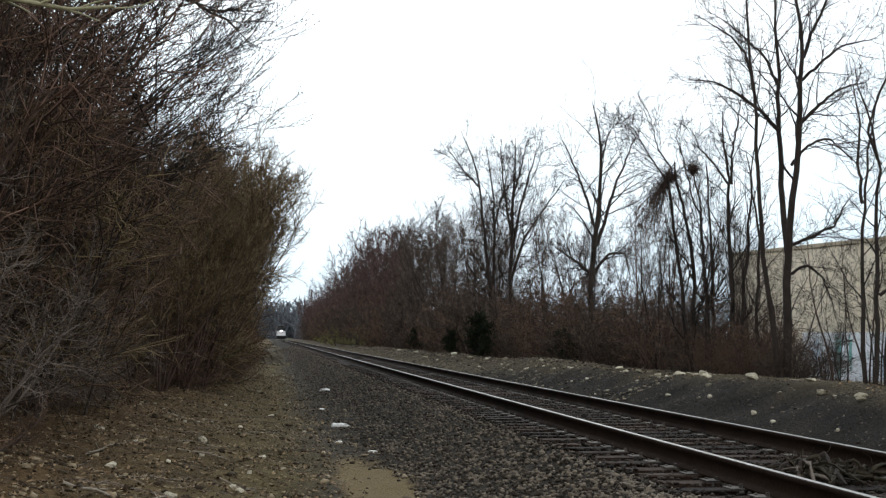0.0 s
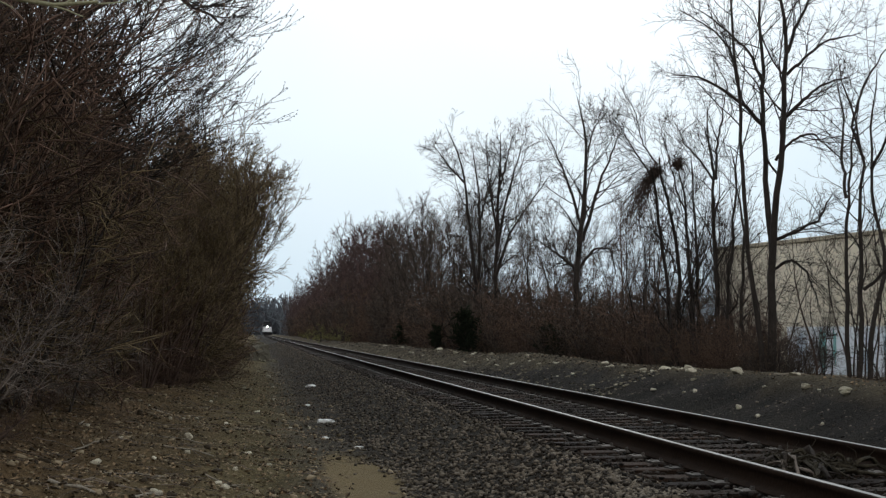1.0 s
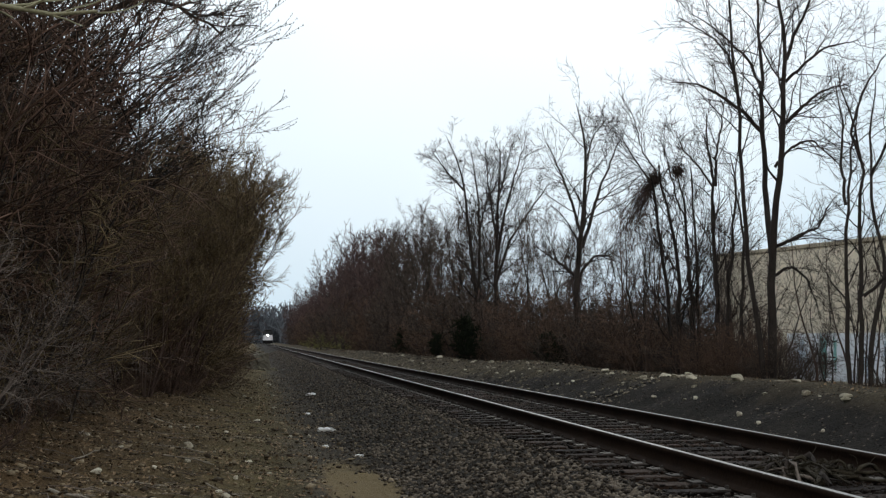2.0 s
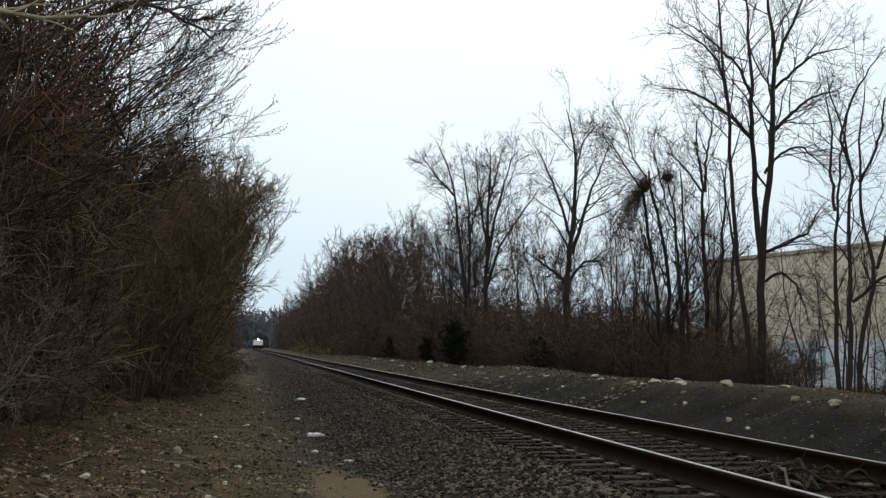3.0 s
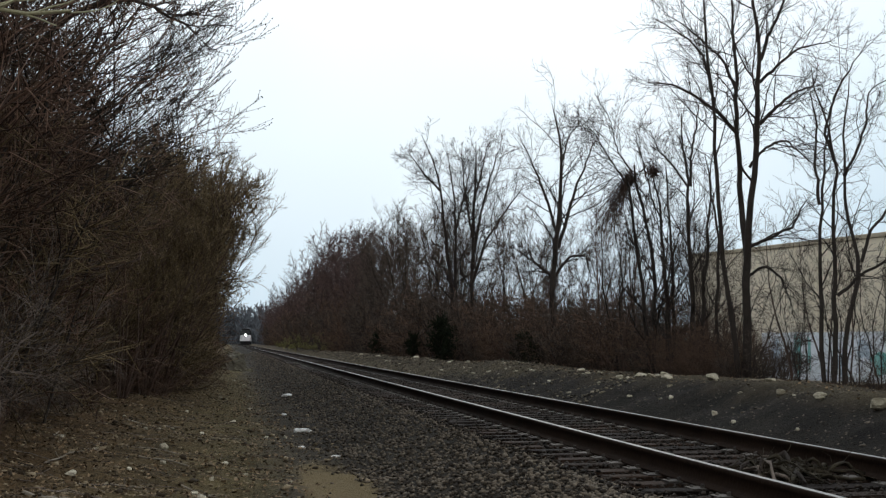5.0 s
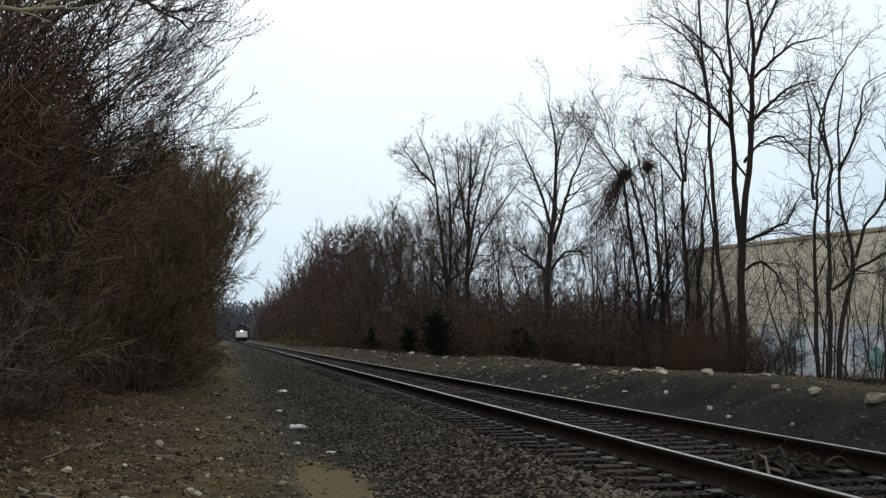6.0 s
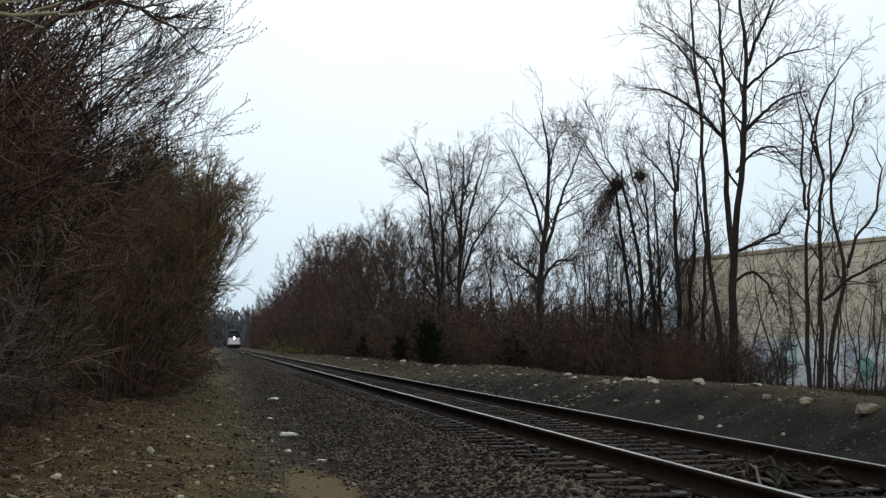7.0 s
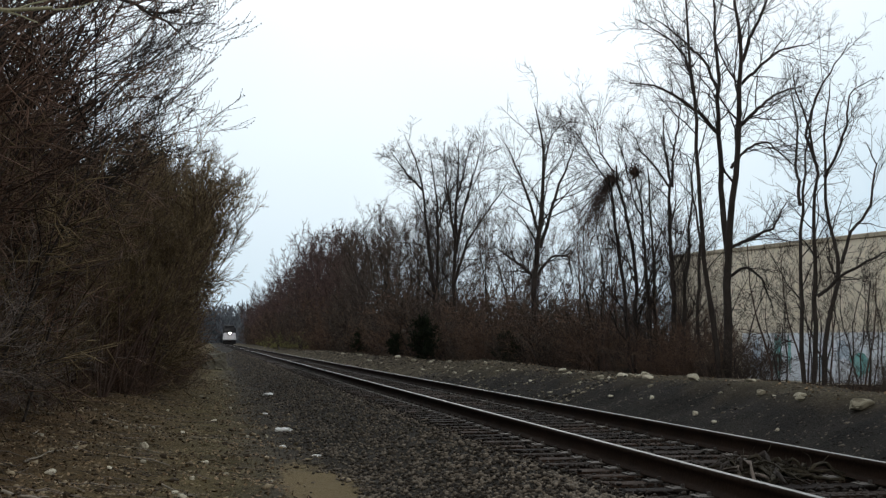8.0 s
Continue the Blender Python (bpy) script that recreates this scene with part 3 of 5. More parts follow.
VASE_TREE = (([(0.05, -0.3), (-0.03, 4.8), (0.06, 7.7), (0.18, 10.0), (0.24, 11.7)], 0.150, 0.012),
             ([(0.0, 5.4), (0.41, 7.7), (1.06, 10.1), (1.53, 11.6)], 0.080, 0.012),
             ([(0.0, 6.55), (-0.35, 8.9), (-0.56, 11.0)], 0.070, 0.012),
             ([(0.0, 4.2), (0.76, 6.55), (1.78, 8.0), (2.81, 9.5)], 0.085, 0.012),
             ([(0.06, 8.3), (0.53, 10.1), (0.83, 11.5)], 0.060, 0.012))


def plant(kind, meshes, bark, twig, label, category, group=""):
    ob = tagged(new(kind), label, category, group)
    ((p0, r0, n0), (p1, r1, n1)), fine = meshes
    per = len(p1) // len(p0)
    for k in range(len(p0)):
        own = slice(k * per, (k + 1) * per)
        v, q = tubes(((p0[k:k + 1], r0[k:k + 1], n0), (p1[own], r1[own], n1)))
        raw("trunk" if kind == "tree" else "stem", v, q, bark, ob, smooth=True)
    v, q = tubes(fine)
    tagged(raw("crown" if kind == "tree" else "brushwood", v, q, twig, ob), kind="stuff")
    return ob


def stand(ob, x, y, turn=0.0, size=1.0, sink=0.0):
    ob.matrix_basis = pose(x, y, float(height(x, y)) - sink, 0, 0, turn) @ Matrix.Diagonal((size, size, size, 1))
    return ob


def again(ob, x, y, turn=0.0, size=1.0, tall=1.0):
    c = copy_thing(ob, Matrix())
    c.matrix_basis = pose(x, y, float(height(x, y)), 0, 0, turn) @ Matrix.Diagonal((size, size, size * tall, 1))
    return c


def build_left_hedge():
    rng = random.Random(11)
    group = "brush along the bank"
    words = (("leafless dark brown brush on the track bank", BARK, TWIG), ("leafless russet brush on the track bank", BARK_RED, TWIG_RED),
             ("leafless olive-brown brush on the track bank", BARK, TWIG_OLIVE), ("grey tangled leafless brush on the track bank", BARK_GREY, BARK_GREY))
    near = [plant("shrub", thicket_mesh(31 + k, t, n, w), b, c, lab, "shrub", group) for k, ((lab, b, c), t, n, w) in enumerate(zip(words, (4.2, 3.8, 4.8, 3.4), (11, 11, 10, 11), (0.45, 0.45, 0.35, 0.6)))]
    mid = [plant("shrub", thicket_mesh(131 + k, 4.6, 11, 0.25, (10, 6, 3), 0.0055, (5, 3, 1), 1.7), b, c, lab, "shrub", group) for k, (lab, b, c) in enumerate(words[:3])]
    far = [plant("shrub", thicket_mesh(231 + k, 4.6, 9, 0.25, (8, 5, 2), 0.011, (4, 3, 1), 1.8), b, c, lab, "shrub", group) for k, (lab, b, c) in enumerate(words[:3])]
    low = [plant("shrub", thicket_mesh(35, 1.2, 10, 0.9, (8, 6, 3), 0.003, (5, 3, 1)), BARK_RED, TWIG, "low sprawling leafless brush on the track bank", "shrub", group)]
    spots = []
    y = 11.5
    while y < 330:
        edge = -3.7 + (0.85 if y > 34 else 0.4 if y > 27 else 0.0) - 1.5 * min(1, max(0, (y - 52) / 22))
        spots.append((edge - 0.3 * rng.random(), y, rng.uniform(0.9, 1.1) * (1.0 if y < 30 else 1.6 if y < 75 else 1.15), near if y < 30 else mid if y < 75 else far))
        if y > 16:
            spots.append((edge - 1.7 - rng.random(), y + rng.uniform(-0.5, 1.0), rng.uniform(1.25, 1.5), mid if y < 75 else far))
        if 20 < y < 45:
            spots.append((edge - 4.0 - rng.random(), y + rng.uniform(0, 2.0), rng.uniform(1.7, 2.1), mid))
        if y < 20:
            spots.append((edge - 1.6, y + 1.0, rng.uniform(1.6, 1.9), mid))
        if 26 < y < 75:
            for k in range(3):
                spots.append((edge + 0.9 + 0.5 * rng.random(), y + (0.3 + k) * 0.015 * y * 2, rng.uniform(0.55, 0.85) * (1 + y / 120), low))
        if y < 30:
            spots.append((edge + 0.6 + 0.35 * rng.random(), y + rng.uniform(-0.5, 1.0), rng.uniform(0.5, 0.8), low))
        y += 1.6 + (0.045 if y < 75 else 0.065) * y
    spots += [(-3.7, 17.0, 1.5, mid), (-3.9, 18.8, 1.6, mid), (-4.0, 20.8, 1.35, mid), (-4.3, 15.5, 1.5, mid), (-4.7, 18, 1.8, mid), (-5.2, 21, 1.9, mid), (-5.6, 24, 1.9, mid)]
    used = set()
    for x, y, s, pool in spots:
        ob = rng.choice(pool)
        if ob.name in used:
            again(ob, x, y, rng.uniform(0, 360), s)
        else:
            used.add(ob.name)
            stand(ob, x, y, rng.uniform(0, 360), s)
    for k, ob in enumerate(near + mid + far):
        if ob.name not in used:
            stand(ob, -6.5 - 0.5 * k, 40 + 9 * k, 0, 1.4)
    lean = np.array([0.20, 0.0, 0.0])
    group = "trees along the bank"
    trees = [plant("tree", tree_mesh(51, 8.5, 4, 0.34, 0.042, 0.10, (12, 8, 5), 1.0, lean, False, least=0.0045, reach=4.7), BARK, TWIG, "leafless many-stemmed tree leaning over the path", "tree", group),
             plant("tree", tree_mesh(52, 7.6, 4, 0.38, 0.036, 0.08, (12, 8, 5), 1.0, lean, False, least=0.0045, reach=4.5), BARK, TWIG_RED, "leafless reddish tree leaning over the path", "tree", group),
             plant("tree", tree_mesh(53, 7.2, 6, 0.36, 0.04, 0.05, (12, 8, 5), 0.9, lean * 0.6, False, 0.26, least=0.006, reach=3.9), BARK_RED, TWIG_OLIVE, "leafless olive-brown young tree leaning over the path", "tree", group),
             plant("tree", tree_mesh(55, 7.2, 7, 0.30, 0.04, 0.42, (13, 8, 5), 0.9, lean * 0.8, False, 0.24, least=0.006, reach=3.9), BARK_RED, TWIG_OLIVE, "leafless olive-brown tree with a high crown over the path", "tree", group),
             plant("tree", tree_mesh(54, 7.2, 5, 0.35, 0.05, 0.06, (8, 5, 3), 0.9, lean * 0.5, False, 0.30, least=0.014, reach=3.2), BARK_RED, TWIG, "leafless brown young tree beside the path", "tree", group)]
    places = ((-4.4, 15.2, 1.0, 1), (-7.3, 20.5, 1.4, 1), (-4.9, 17.2, 0.95, 0), (-5.0, 18.6, 1.0, 1), (-4.8, 20.6, 0.84, 0), (-7.0, 24, 1.15, 1), (-4.5, 22.4, 0.76, 1), (-4.4, 25.0, 0.74, 0), (-6.6, 28, 1.0, 1), (-3.8, 28.5, 0.74, 1), (-2.2, 27.2, 0.66, 3), (-1.9, 29.4, 0.84, 3), (-2.0, 30.6, 0.88, 3), (-1.6, 31.4, 0.90, 3), (-5.6, 33, 0.75, 0), (-4.3, 34.5, 0.75, 1), (-3.1, 28, 0.72, 2), (-2.7, 30, 0.78, 2), (-2.5, 32.5, 0.84, 2), (-2.3, 35, 0.9, 3), (-3.4, 34, 0.95, 2), (-4.6, 38, 1.2, 2), (-3.4, 41, 1.0, 2), (-3.0, 45, 1.0, 2), (-3.2, 49, 1.0, 2), (-4.8, 50, 1.25, 2), (-3.3, 52, 1.0, 2),
              (-1.9, 33, 0.88, 3), (-1.6, 33.5, 0.90, 3), (-1.7, 36, 0.95, 3), (-1.8, 34.7, 0.94, 3), (-1.8, 38.5, 0.95, 3), (-1.9, 40, 0.86, 3), (-1.9, 41, 0.86, 3), (-2.0, 43.5, 0.86, 3), (-3.4, 55, 1.0, 2), (-4.8, 57, 1.15, 2), (-3.7, 60, 1.0, 2), (-4.1, 69, 0.95, 2), (-4.3, 80, 0.95, 4), (-4.5, 93, 0.95, 4), (-4.6, 109, 1.0, 4), (-4.7, 128, 1.05, 4), (-4.8, 152, 1.1, 4), (-4.8, 185, 1.15, 4), (-4.8, 230, 1.25, 4), (-5.0, 290, 1.35, 4))
    used = set()
    for x, y, s, k in places:
        if k in used:
            again(trees[k], x, y, rng.uniform(-30, 30), s)
        else:
            used.add(k)
            stand(trees[k], x, y, rng.uniform(-25, 25), s)


build_left_hedge()


def build_budding_tree():
    """A tree in the bank's brush whose boughs fan out over the path, set with swelling buds."""
    rng = np.random.default_rng(77)
    ob = tagged(new("tree"), "leafless budding tree reaching out over the path", "tree", "trees along the bank")
    x0, y0 = -3.9, 20.4
    z0 = float(height(x0, y0))
    p0, r0 = limbs(rng, np.array([[x0, y0, z0 - 0.2]] * 3) + rng.normal(0, 0.1, (3, 3)) * [1, 1, 0], np.array([[0.30, 0.0, 1], [0.42, -0.15, 1], [0.15, 0.2, 1]]), np.array([6.4, 5.6, 7.2]), np.array([0.07, 0.06, 0.07]), 10, 0.04, 0.0, 0.35)
    for k in range(3):
        v, q = tubes(((p0[k:k + 1], r0[k:k + 1], 8),))
        raw("trunk", v, q, BARK, ob, smooth=True)
    s1 = offshoots(rng, p0, r0, np.array([6.4, 5.6, 7.2]), 14, 0.42, 0.55, 0.62, 0.4, -0.1, np.array([1.5, -0.05, 0.0]))
    p1, r1 = limbs(rng, s1[0], s1[1], np.clip(s1[2] * 0.95, 1.2, 2.9), np.maximum(s1[3], 0.011), 9, 0.07, 0.05, 0.3)
    arch = np.array([[-3.1, 20.2, 5.3], [-2.6, 20.1, 5.9], [-2.0, 20.0, 6.25], [-1.4, 20.0, 6.22], [-0.9, 20.0, 6.0], [-0.55, 20.1, 5.75]])
    t = np.linspace(0, 5, 10)
    arch = np.stack([np.interp(t, np.arange(6), arch[:, c]) for c in range(3)], 1) + rng.normal(0, 0.02, (10, 3))
    p1 = np.concatenate([p1, arch[None]])
    r1 = np.concatenate([r1, np.linspace(0.055, 0.016, 10)[None]])
    ln = np.linalg.norm(np.diff(p1, axis=1), axis=-1).sum(1)
    v, q = tubes(((p1, r1, 5),))
    tagged(raw("bough", v, q, BARK, ob, smooth=True), kind="stuff")
    s2 = short(offshoots(rng, p1, r1, ln, 9, 0.3, 0.45, 0.45, 0.6, 0.12, np.array([0.45, 0, 0])), 1.3)
    p2, r2 = limbs(rng, s2[0], s2[1], s2[2], np.maximum(s2[3], 0.0055), 6, 0.08, 0.05, 0.5)
    s3 = short(offshoots(rng, p2, r2, s2[2], 4, 0.25, 0.5, 0.5, 0.7, 0.1), 0.6)
    p3, r3 = limbs(rng, s3[0], s3[1], s3[2], np.maximum(s3[3], 0.004), 4, 0.08, 0.04, 0.6)
    v, q = tubes(((p2, r2, 3), (p3, r3, 3)))
    tagged(raw("crown", v, q, BARK, ob), kind="stuff")
    sites = np.concatenate([p2[:, 3:].reshape(-1, 3), p3[:, 1:].reshape(-1, 3)])
    sites = sites[sites[:, 0] > -1.0] + rng.normal(0, 0.006, (int((sites[:, 0] > -1.0).sum()), 3))
    n = len(sites)
    v = sites[:, None] + OCTA[None] * rng.uniform(0.007, 0.014, (n, 1, 1)) * [0.8, 0.8, 1.5]
    f = (OCTA_FACES[None] + 6 * np.arange(n)[:, None, None]).reshape(-1, 3)
    tagged(raw("bud", v.reshape(-1, 3), f, BARK, ob, "dark swelling buds"), kind="stuff")


OCTA = np.array([[1, 0, 0], [-1, 0, 0], [0, 1, 0], [0, -1, 0], [0, 0, 1], [0, 0, -1.0]])
OCTA_FACES = np.array([[0, 2, 4], [2, 1, 4], [1, 3, 4], [3, 0, 4], [2, 0, 5], [1, 2, 5], [3, 1, 5], [0, 3, 5]])
build_budding_tree()


def build_right_trees():
    rng = random.Random(21)
    label, group = "leafless grey-brown tree behind the cinder berm", "trees across the track"
    own = ((TALL_TREE, 5, 11.0, 25.9, "tall leafless twin-stemmed tree behind the cinder berm", BARK, {"per": (11, 7, 4), "bough": 0.27, "up": -0.05, "rise": 0.02}),
           (CROOKED_TREE, 6, 11.8, 23.2, "crooked many-stemmed leafless tree behind the cinder berm", BARK, {"per": (9, 5, 3), "bare": 0.3, "bough": 0.24, "rise": 0.02}),
           (VINE_TREE, 7, 10.45, 31.2, "slim bent leafless tree laden with dead vines", BARK, {"bare": 0.2, "bough": 0.32, "per": (13, 7, 4)}),
           (BROKEN_TREE, 8, 10.9, 30.8, "slim broken leafless tree hung with dead vines", BARK, {"bare": 0.2, "bough": 0.32, "per": (13, 7, 4)}),
           (CLUMP_TREE, 9, 10.9, 28.6, "clump of slim leafless stems behind the berm", BARK, {"bare": 0.22, "bough": 0.25, "per": (12, 6, 4)}),
           (LONE_TREE, 10, 12.0, 44.8, "leafless tree with a stout vine-wrapped trunk", BARK, {"per": (12, 7, 4), "bough": 0.26, "least": 0.005, "bare": 0.32, "rise": 0.02, "up": 0.0, "stem": 6.0}),
           (LEANING_TREE, 11, 11.75, 66.3, "leafless grey-brown tree leaning from the brush", BARK, {"per": (17, 8, 5), "bough": 0.21, "least": 0.006, "bare": 0.22, "rise": 0.03, "up": 0.0, "spread": 1.0, "stem": 8.0}),
           (VASE_TREE, 12, 12.35, 64.2, "leafless grey-brown tree with a rounded rising crown", BARK, {"per": (17, 8, 5), "bough": 0.21, "least": 0.006, "bare": 0.22, "rise": 0.03, "up": 0.0, "spread": 1.0, "stem": 8.0}))
    for ways, seed, x, y, words, bark, habit in own:
        stand(plant("tree", limbed_tree_mesh(seed, ways, **habit), bark, bark, words, "tree", group), x, y, -math.degrees(math.atan2(x, y)))
    kinds = [plant("tree", tree_mesh(61, 6.0, 1, 0.2, 0.050, 0.35, (12, 6, 4), 1.0, habit=0.4, ratio=0.26), BARK_RED, BARK_RED, "slim leafless sapling behind the cinder berm", "tree", group),
             plant("tree", tree_mesh(62, 6.2, 3, 0.10, 0.040, 0.15, (12, 6, 4), 1.1, None, False, wander=0.12, habit=0.4, ratio=0.22), BARK, BARK, "slim many-stemmed leafless tree behind the berm", "tree", group),
             plant("tree", tree_mesh(71, 10.0, 4, 0.14, 0.075, 0.16, (15, 8, 5), 0.9, None, False, 0.30, least=0.0075, habit=0.7, reach=2.8), BARK, BRUSH, label, "tree", group),
             plant("tree", tree_mesh(72, 10.0, 3, 0.14, 0.080, 0.16, (16, 9, 5), 0.9, None, False, 0.30, least=0.0075, habit=0.7, reach=3.0), BARK, BRUSH, label, "tree", group),
             plant("tree", tree_mesh(73, 10.0, 11, 0.34, 0.045, 0.04, (11, 7, 5), 0.9, None, False, 0.30, least=0.0125, habit=0.8, reach=3.6), TWIG_PLUM, TWIG_PLUM, "dense leafless purplish-brown tree beside the track", "tree", group),
             plant("tree", tree_mesh(74, 6.0, 2, 0.06, 0.042, 0.2, (13, 6, 4), 1.1, None, False, wander=0.1, habit=0.4, ratio=0.24), BARK, BARK_RED, "slim forked leafless tree behind the berm", "tree", group)]
    places = ((10.7, 29.9, 4.8, 1), (11.9, 30.6, 5.0, 5), (10.6, 33.4, 5.4, 0), (11.2, 35.5, 5.8, 5), (12.6, 27.2, 4.2, 0), (12.2, 37.5, 6.2, 1), (13.0, 31.5, 4.6, 5), (12.0, 40.5, 6.0, 0), (12.4, 24.0, 3.0, 0), (12.6, 25.6, 3.6, 0), (13.4, 26.4, 4.0, 5), (12.9, 24.6, 3.2, 1), (13.6, 24.8, 3.4, 0), (12.5, 22.6, 2.6, 5), (13.3, 23.2, 2.9, 1), (11.9, 25.2, 2.8, 1), (14.2, 26.0, 3.6, 1), (11.6, 27.2, 3.4, 0), (12.2, 28.6, 3.8, 1), (13.9, 28.0, 4.2, 5),
              (14.0, 58, 7.2, 3), (13.5, 51, 6.0, 2), (14.5, 47, 5.6, 3), (13.2, 40, 5.2, 2), (13.8, 62, 8.2, 2), (12.6, 69, 8.6, 3), (14, 36, 4.8, 3), (13.4, 72, 8.8, 2), (12.8, 79, 9.3, 3), (13.2, 86, 10.2, 2), (12.4, 93, 10.6, 3), (13.4, 98, 11.2, 2), (12.4, 105, 11.4, 3), (13, 112, 11.6, 2), (14.5, 76, 8.0, 2), (15, 90, 9.6, 3), (14.5, 106, 11.0, 2),
              (13.6, 132, 12.6, 4), (14.2, 139, 13.4, 4), (13.2, 146, 13.6, 4), (12.8, 154, 13.4, 4), (12.8, 164, 13.2, 4), (12.6, 176, 13.0, 4), (12.6, 190, 12.8, 4), (12.6, 206, 12.6, 4), (12.6, 226, 12.6, 4), (12.6, 250, 12.6, 4), (12.6, 280, 12.6, 4), (12.6, 320, 12.8, 4), (12.6, 370, 13.0, 4), (12.6, 420, 13.0, 4),
              (15, 142, 13.0, 4), (11.6, 150, 9.0, 4), (11.4, 168, 9.0, 4), (11.4, 186, 9.0, 4), (11.4, 212, 9.0, 4), (11.4, 238, 9.0, 4), (11.4, 268, 9.0, 4), (11.4, 300, 9.0, 4),
              (16, 54, 6.8, 3), (16.5, 68, 8.0, 3), (16, 42, 5.4, 3), (13, 119, 10.6, 3), (14.4, 122, 11.0, 2), (15.6, 100, 10.6, 3), (12.6, 89, 9.6, 2), (14.2, 83, 9.2, 3), (13.8, 115, 10.8, 3))
    used = set()
    for x, y, h, k in places:
        size = h / (6.0 if k in (0, 1, 5) else 9.8)
        if k in used:
            again(kinds[k], x, y, rng.uniform(0, 360), size)
        else:
            used.add(k)
            stand(kinds[k], x, y, rng.uniform(0, 360), size)
    group = "brush across the track"
    words = (("leafless brown brush behind the cinder berm", BARK_RED, TWIG), ("leafless grey-brown brush behind the cinder berm", BARK, BRUSH))
    near = [plant("shrub", thicket_mesh(81 + k, 2.6, 13, 0.5, (8, 5, 4), 0.0044, (4, 2, 1), 1.4), b, c, lab, "shrub", group) for k, (lab, b, c) in enumerate(words)]
    far = [plant("shrub", thicket_mesh(181 + k, 2.6, 11, 0.5, (7, 6, 3), 0.008, (4, 2, 1), 1.6), b, c, lab, "shrub", group) for k, (lab, b, c) in enumerate(words)]
    used = set()

    def bush(pool, x, y, size):
        ob = rng.choice(pool)
        if ob.name in used:
            again(ob, x, y, rng.uniform(0, 360), size)
        else:
            used.add(ob.name)
            stand(ob, x, y, rng.uniform(0, 360), size)

    y = 28.5
    while y < 360:
        for x in (11.3, 12.9):
            size = rng.uniform(0.8, 1.12) * (0.93 + 0.0095 * min(y, 140)) * (0.75 if y < 33 else 1.0)
            bush(near if y < 62 else far, x + rng.uniform(-0.45, 0.5), y + rng.uniform(-0.6, 0.6), size)
        y += 0.9 + (0.024 if y < 70 else 0.05) * y
    # low clumps at the tall trees' feet and in front of the wall
    for x, y, size in ((10.75, 25.3, 0.52), (11.25, 26.1, 0.5), (10.5, 26.6, 0.55), (10.2, 27.6, 0.5), (11.0, 27.8, 0.6), (12.1, 22.6, 0.36), (12.7, 23.0, 0.42), (12.9, 22.0, 0.44), (11.3, 22.7, 0.3), (12.4, 21.2, 0.34)):
        bush(near, x, y, size)


build_right_trees()


def build_olive_tufts():
    first = plant("shrub", thicket_mesh(301, 1.6, 8, 0.7, (7, 5, 3), 0.012, (4, 3, 1), 1.2), BARK, TWIG_STRAW, "low yellow-green bush at the brush's foot", "shrub", "olive bushes by the track")
    for k, (x, y) in enumerate(((8.4, 120), (8.6, 131), (8.3, 146), (8.5, 163), (8.7, 182), (8.4, 205))):
        stand(first, x, y, 30, 1.0) if k == 0 else again(first, x, y, 70 * k, 0.9 + 0.1 * k)


TWIG_STRAW = material("yellow_green_twigs", (0.09, 0.085, 0.03), (0.28, 0.26, 0.11), scale=2, fine=50, bump=0.0, island=0.7)
build_olive_tufts()


def build_far_woods():
    """The woods that close the line far off; their haze is painted into the twig colour."""
    rng = np.random.default_rng(9)
    n = 340
    start = np.stack([rng.uniform(-14, 42, n), rng.uniform(620, 760, n), np.full(n, -1.0)], 1)
    ln = np.where(np.arange(n) < 170, rng.uniform(12, 18, n), rng.uniform(4, 9, n))
    p0, r0 = limbs(rng, start, np.tile([0, 0, 1.0], (n, 1)), ln, rng.uniform(0.15, 0.3, n), 5, 0.06, 0.02, 0.2)
    s1 = offshoots(rng, p0, r0, ln, 10, 0.05, 0.9, 0.4, 0.6, 0.3)
    p1, r1 = limbs(rng, s1[0], s1[1], s1[2], np.maximum(s1[3], 0.3), 2, 0.15, 0.05, 0.4)
    s2 = offshoots(rng, p1, r1, s1[2], 3, 0.1, 1.0, 0.7, 0.6, 0.2)
    p2, r2 = limbs(rng, s2[0], s2[1], s2[2], np.maximum(s2[3], 0.28), 1, 0.15, 0.05, 0.6)
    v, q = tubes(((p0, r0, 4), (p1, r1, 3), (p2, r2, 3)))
    tagged(raw("far_woods", v, q, FAR), "leafless woods at the line's end, tinted blue-grey for haze", "woods", kind="stuff")


build_far_woods()


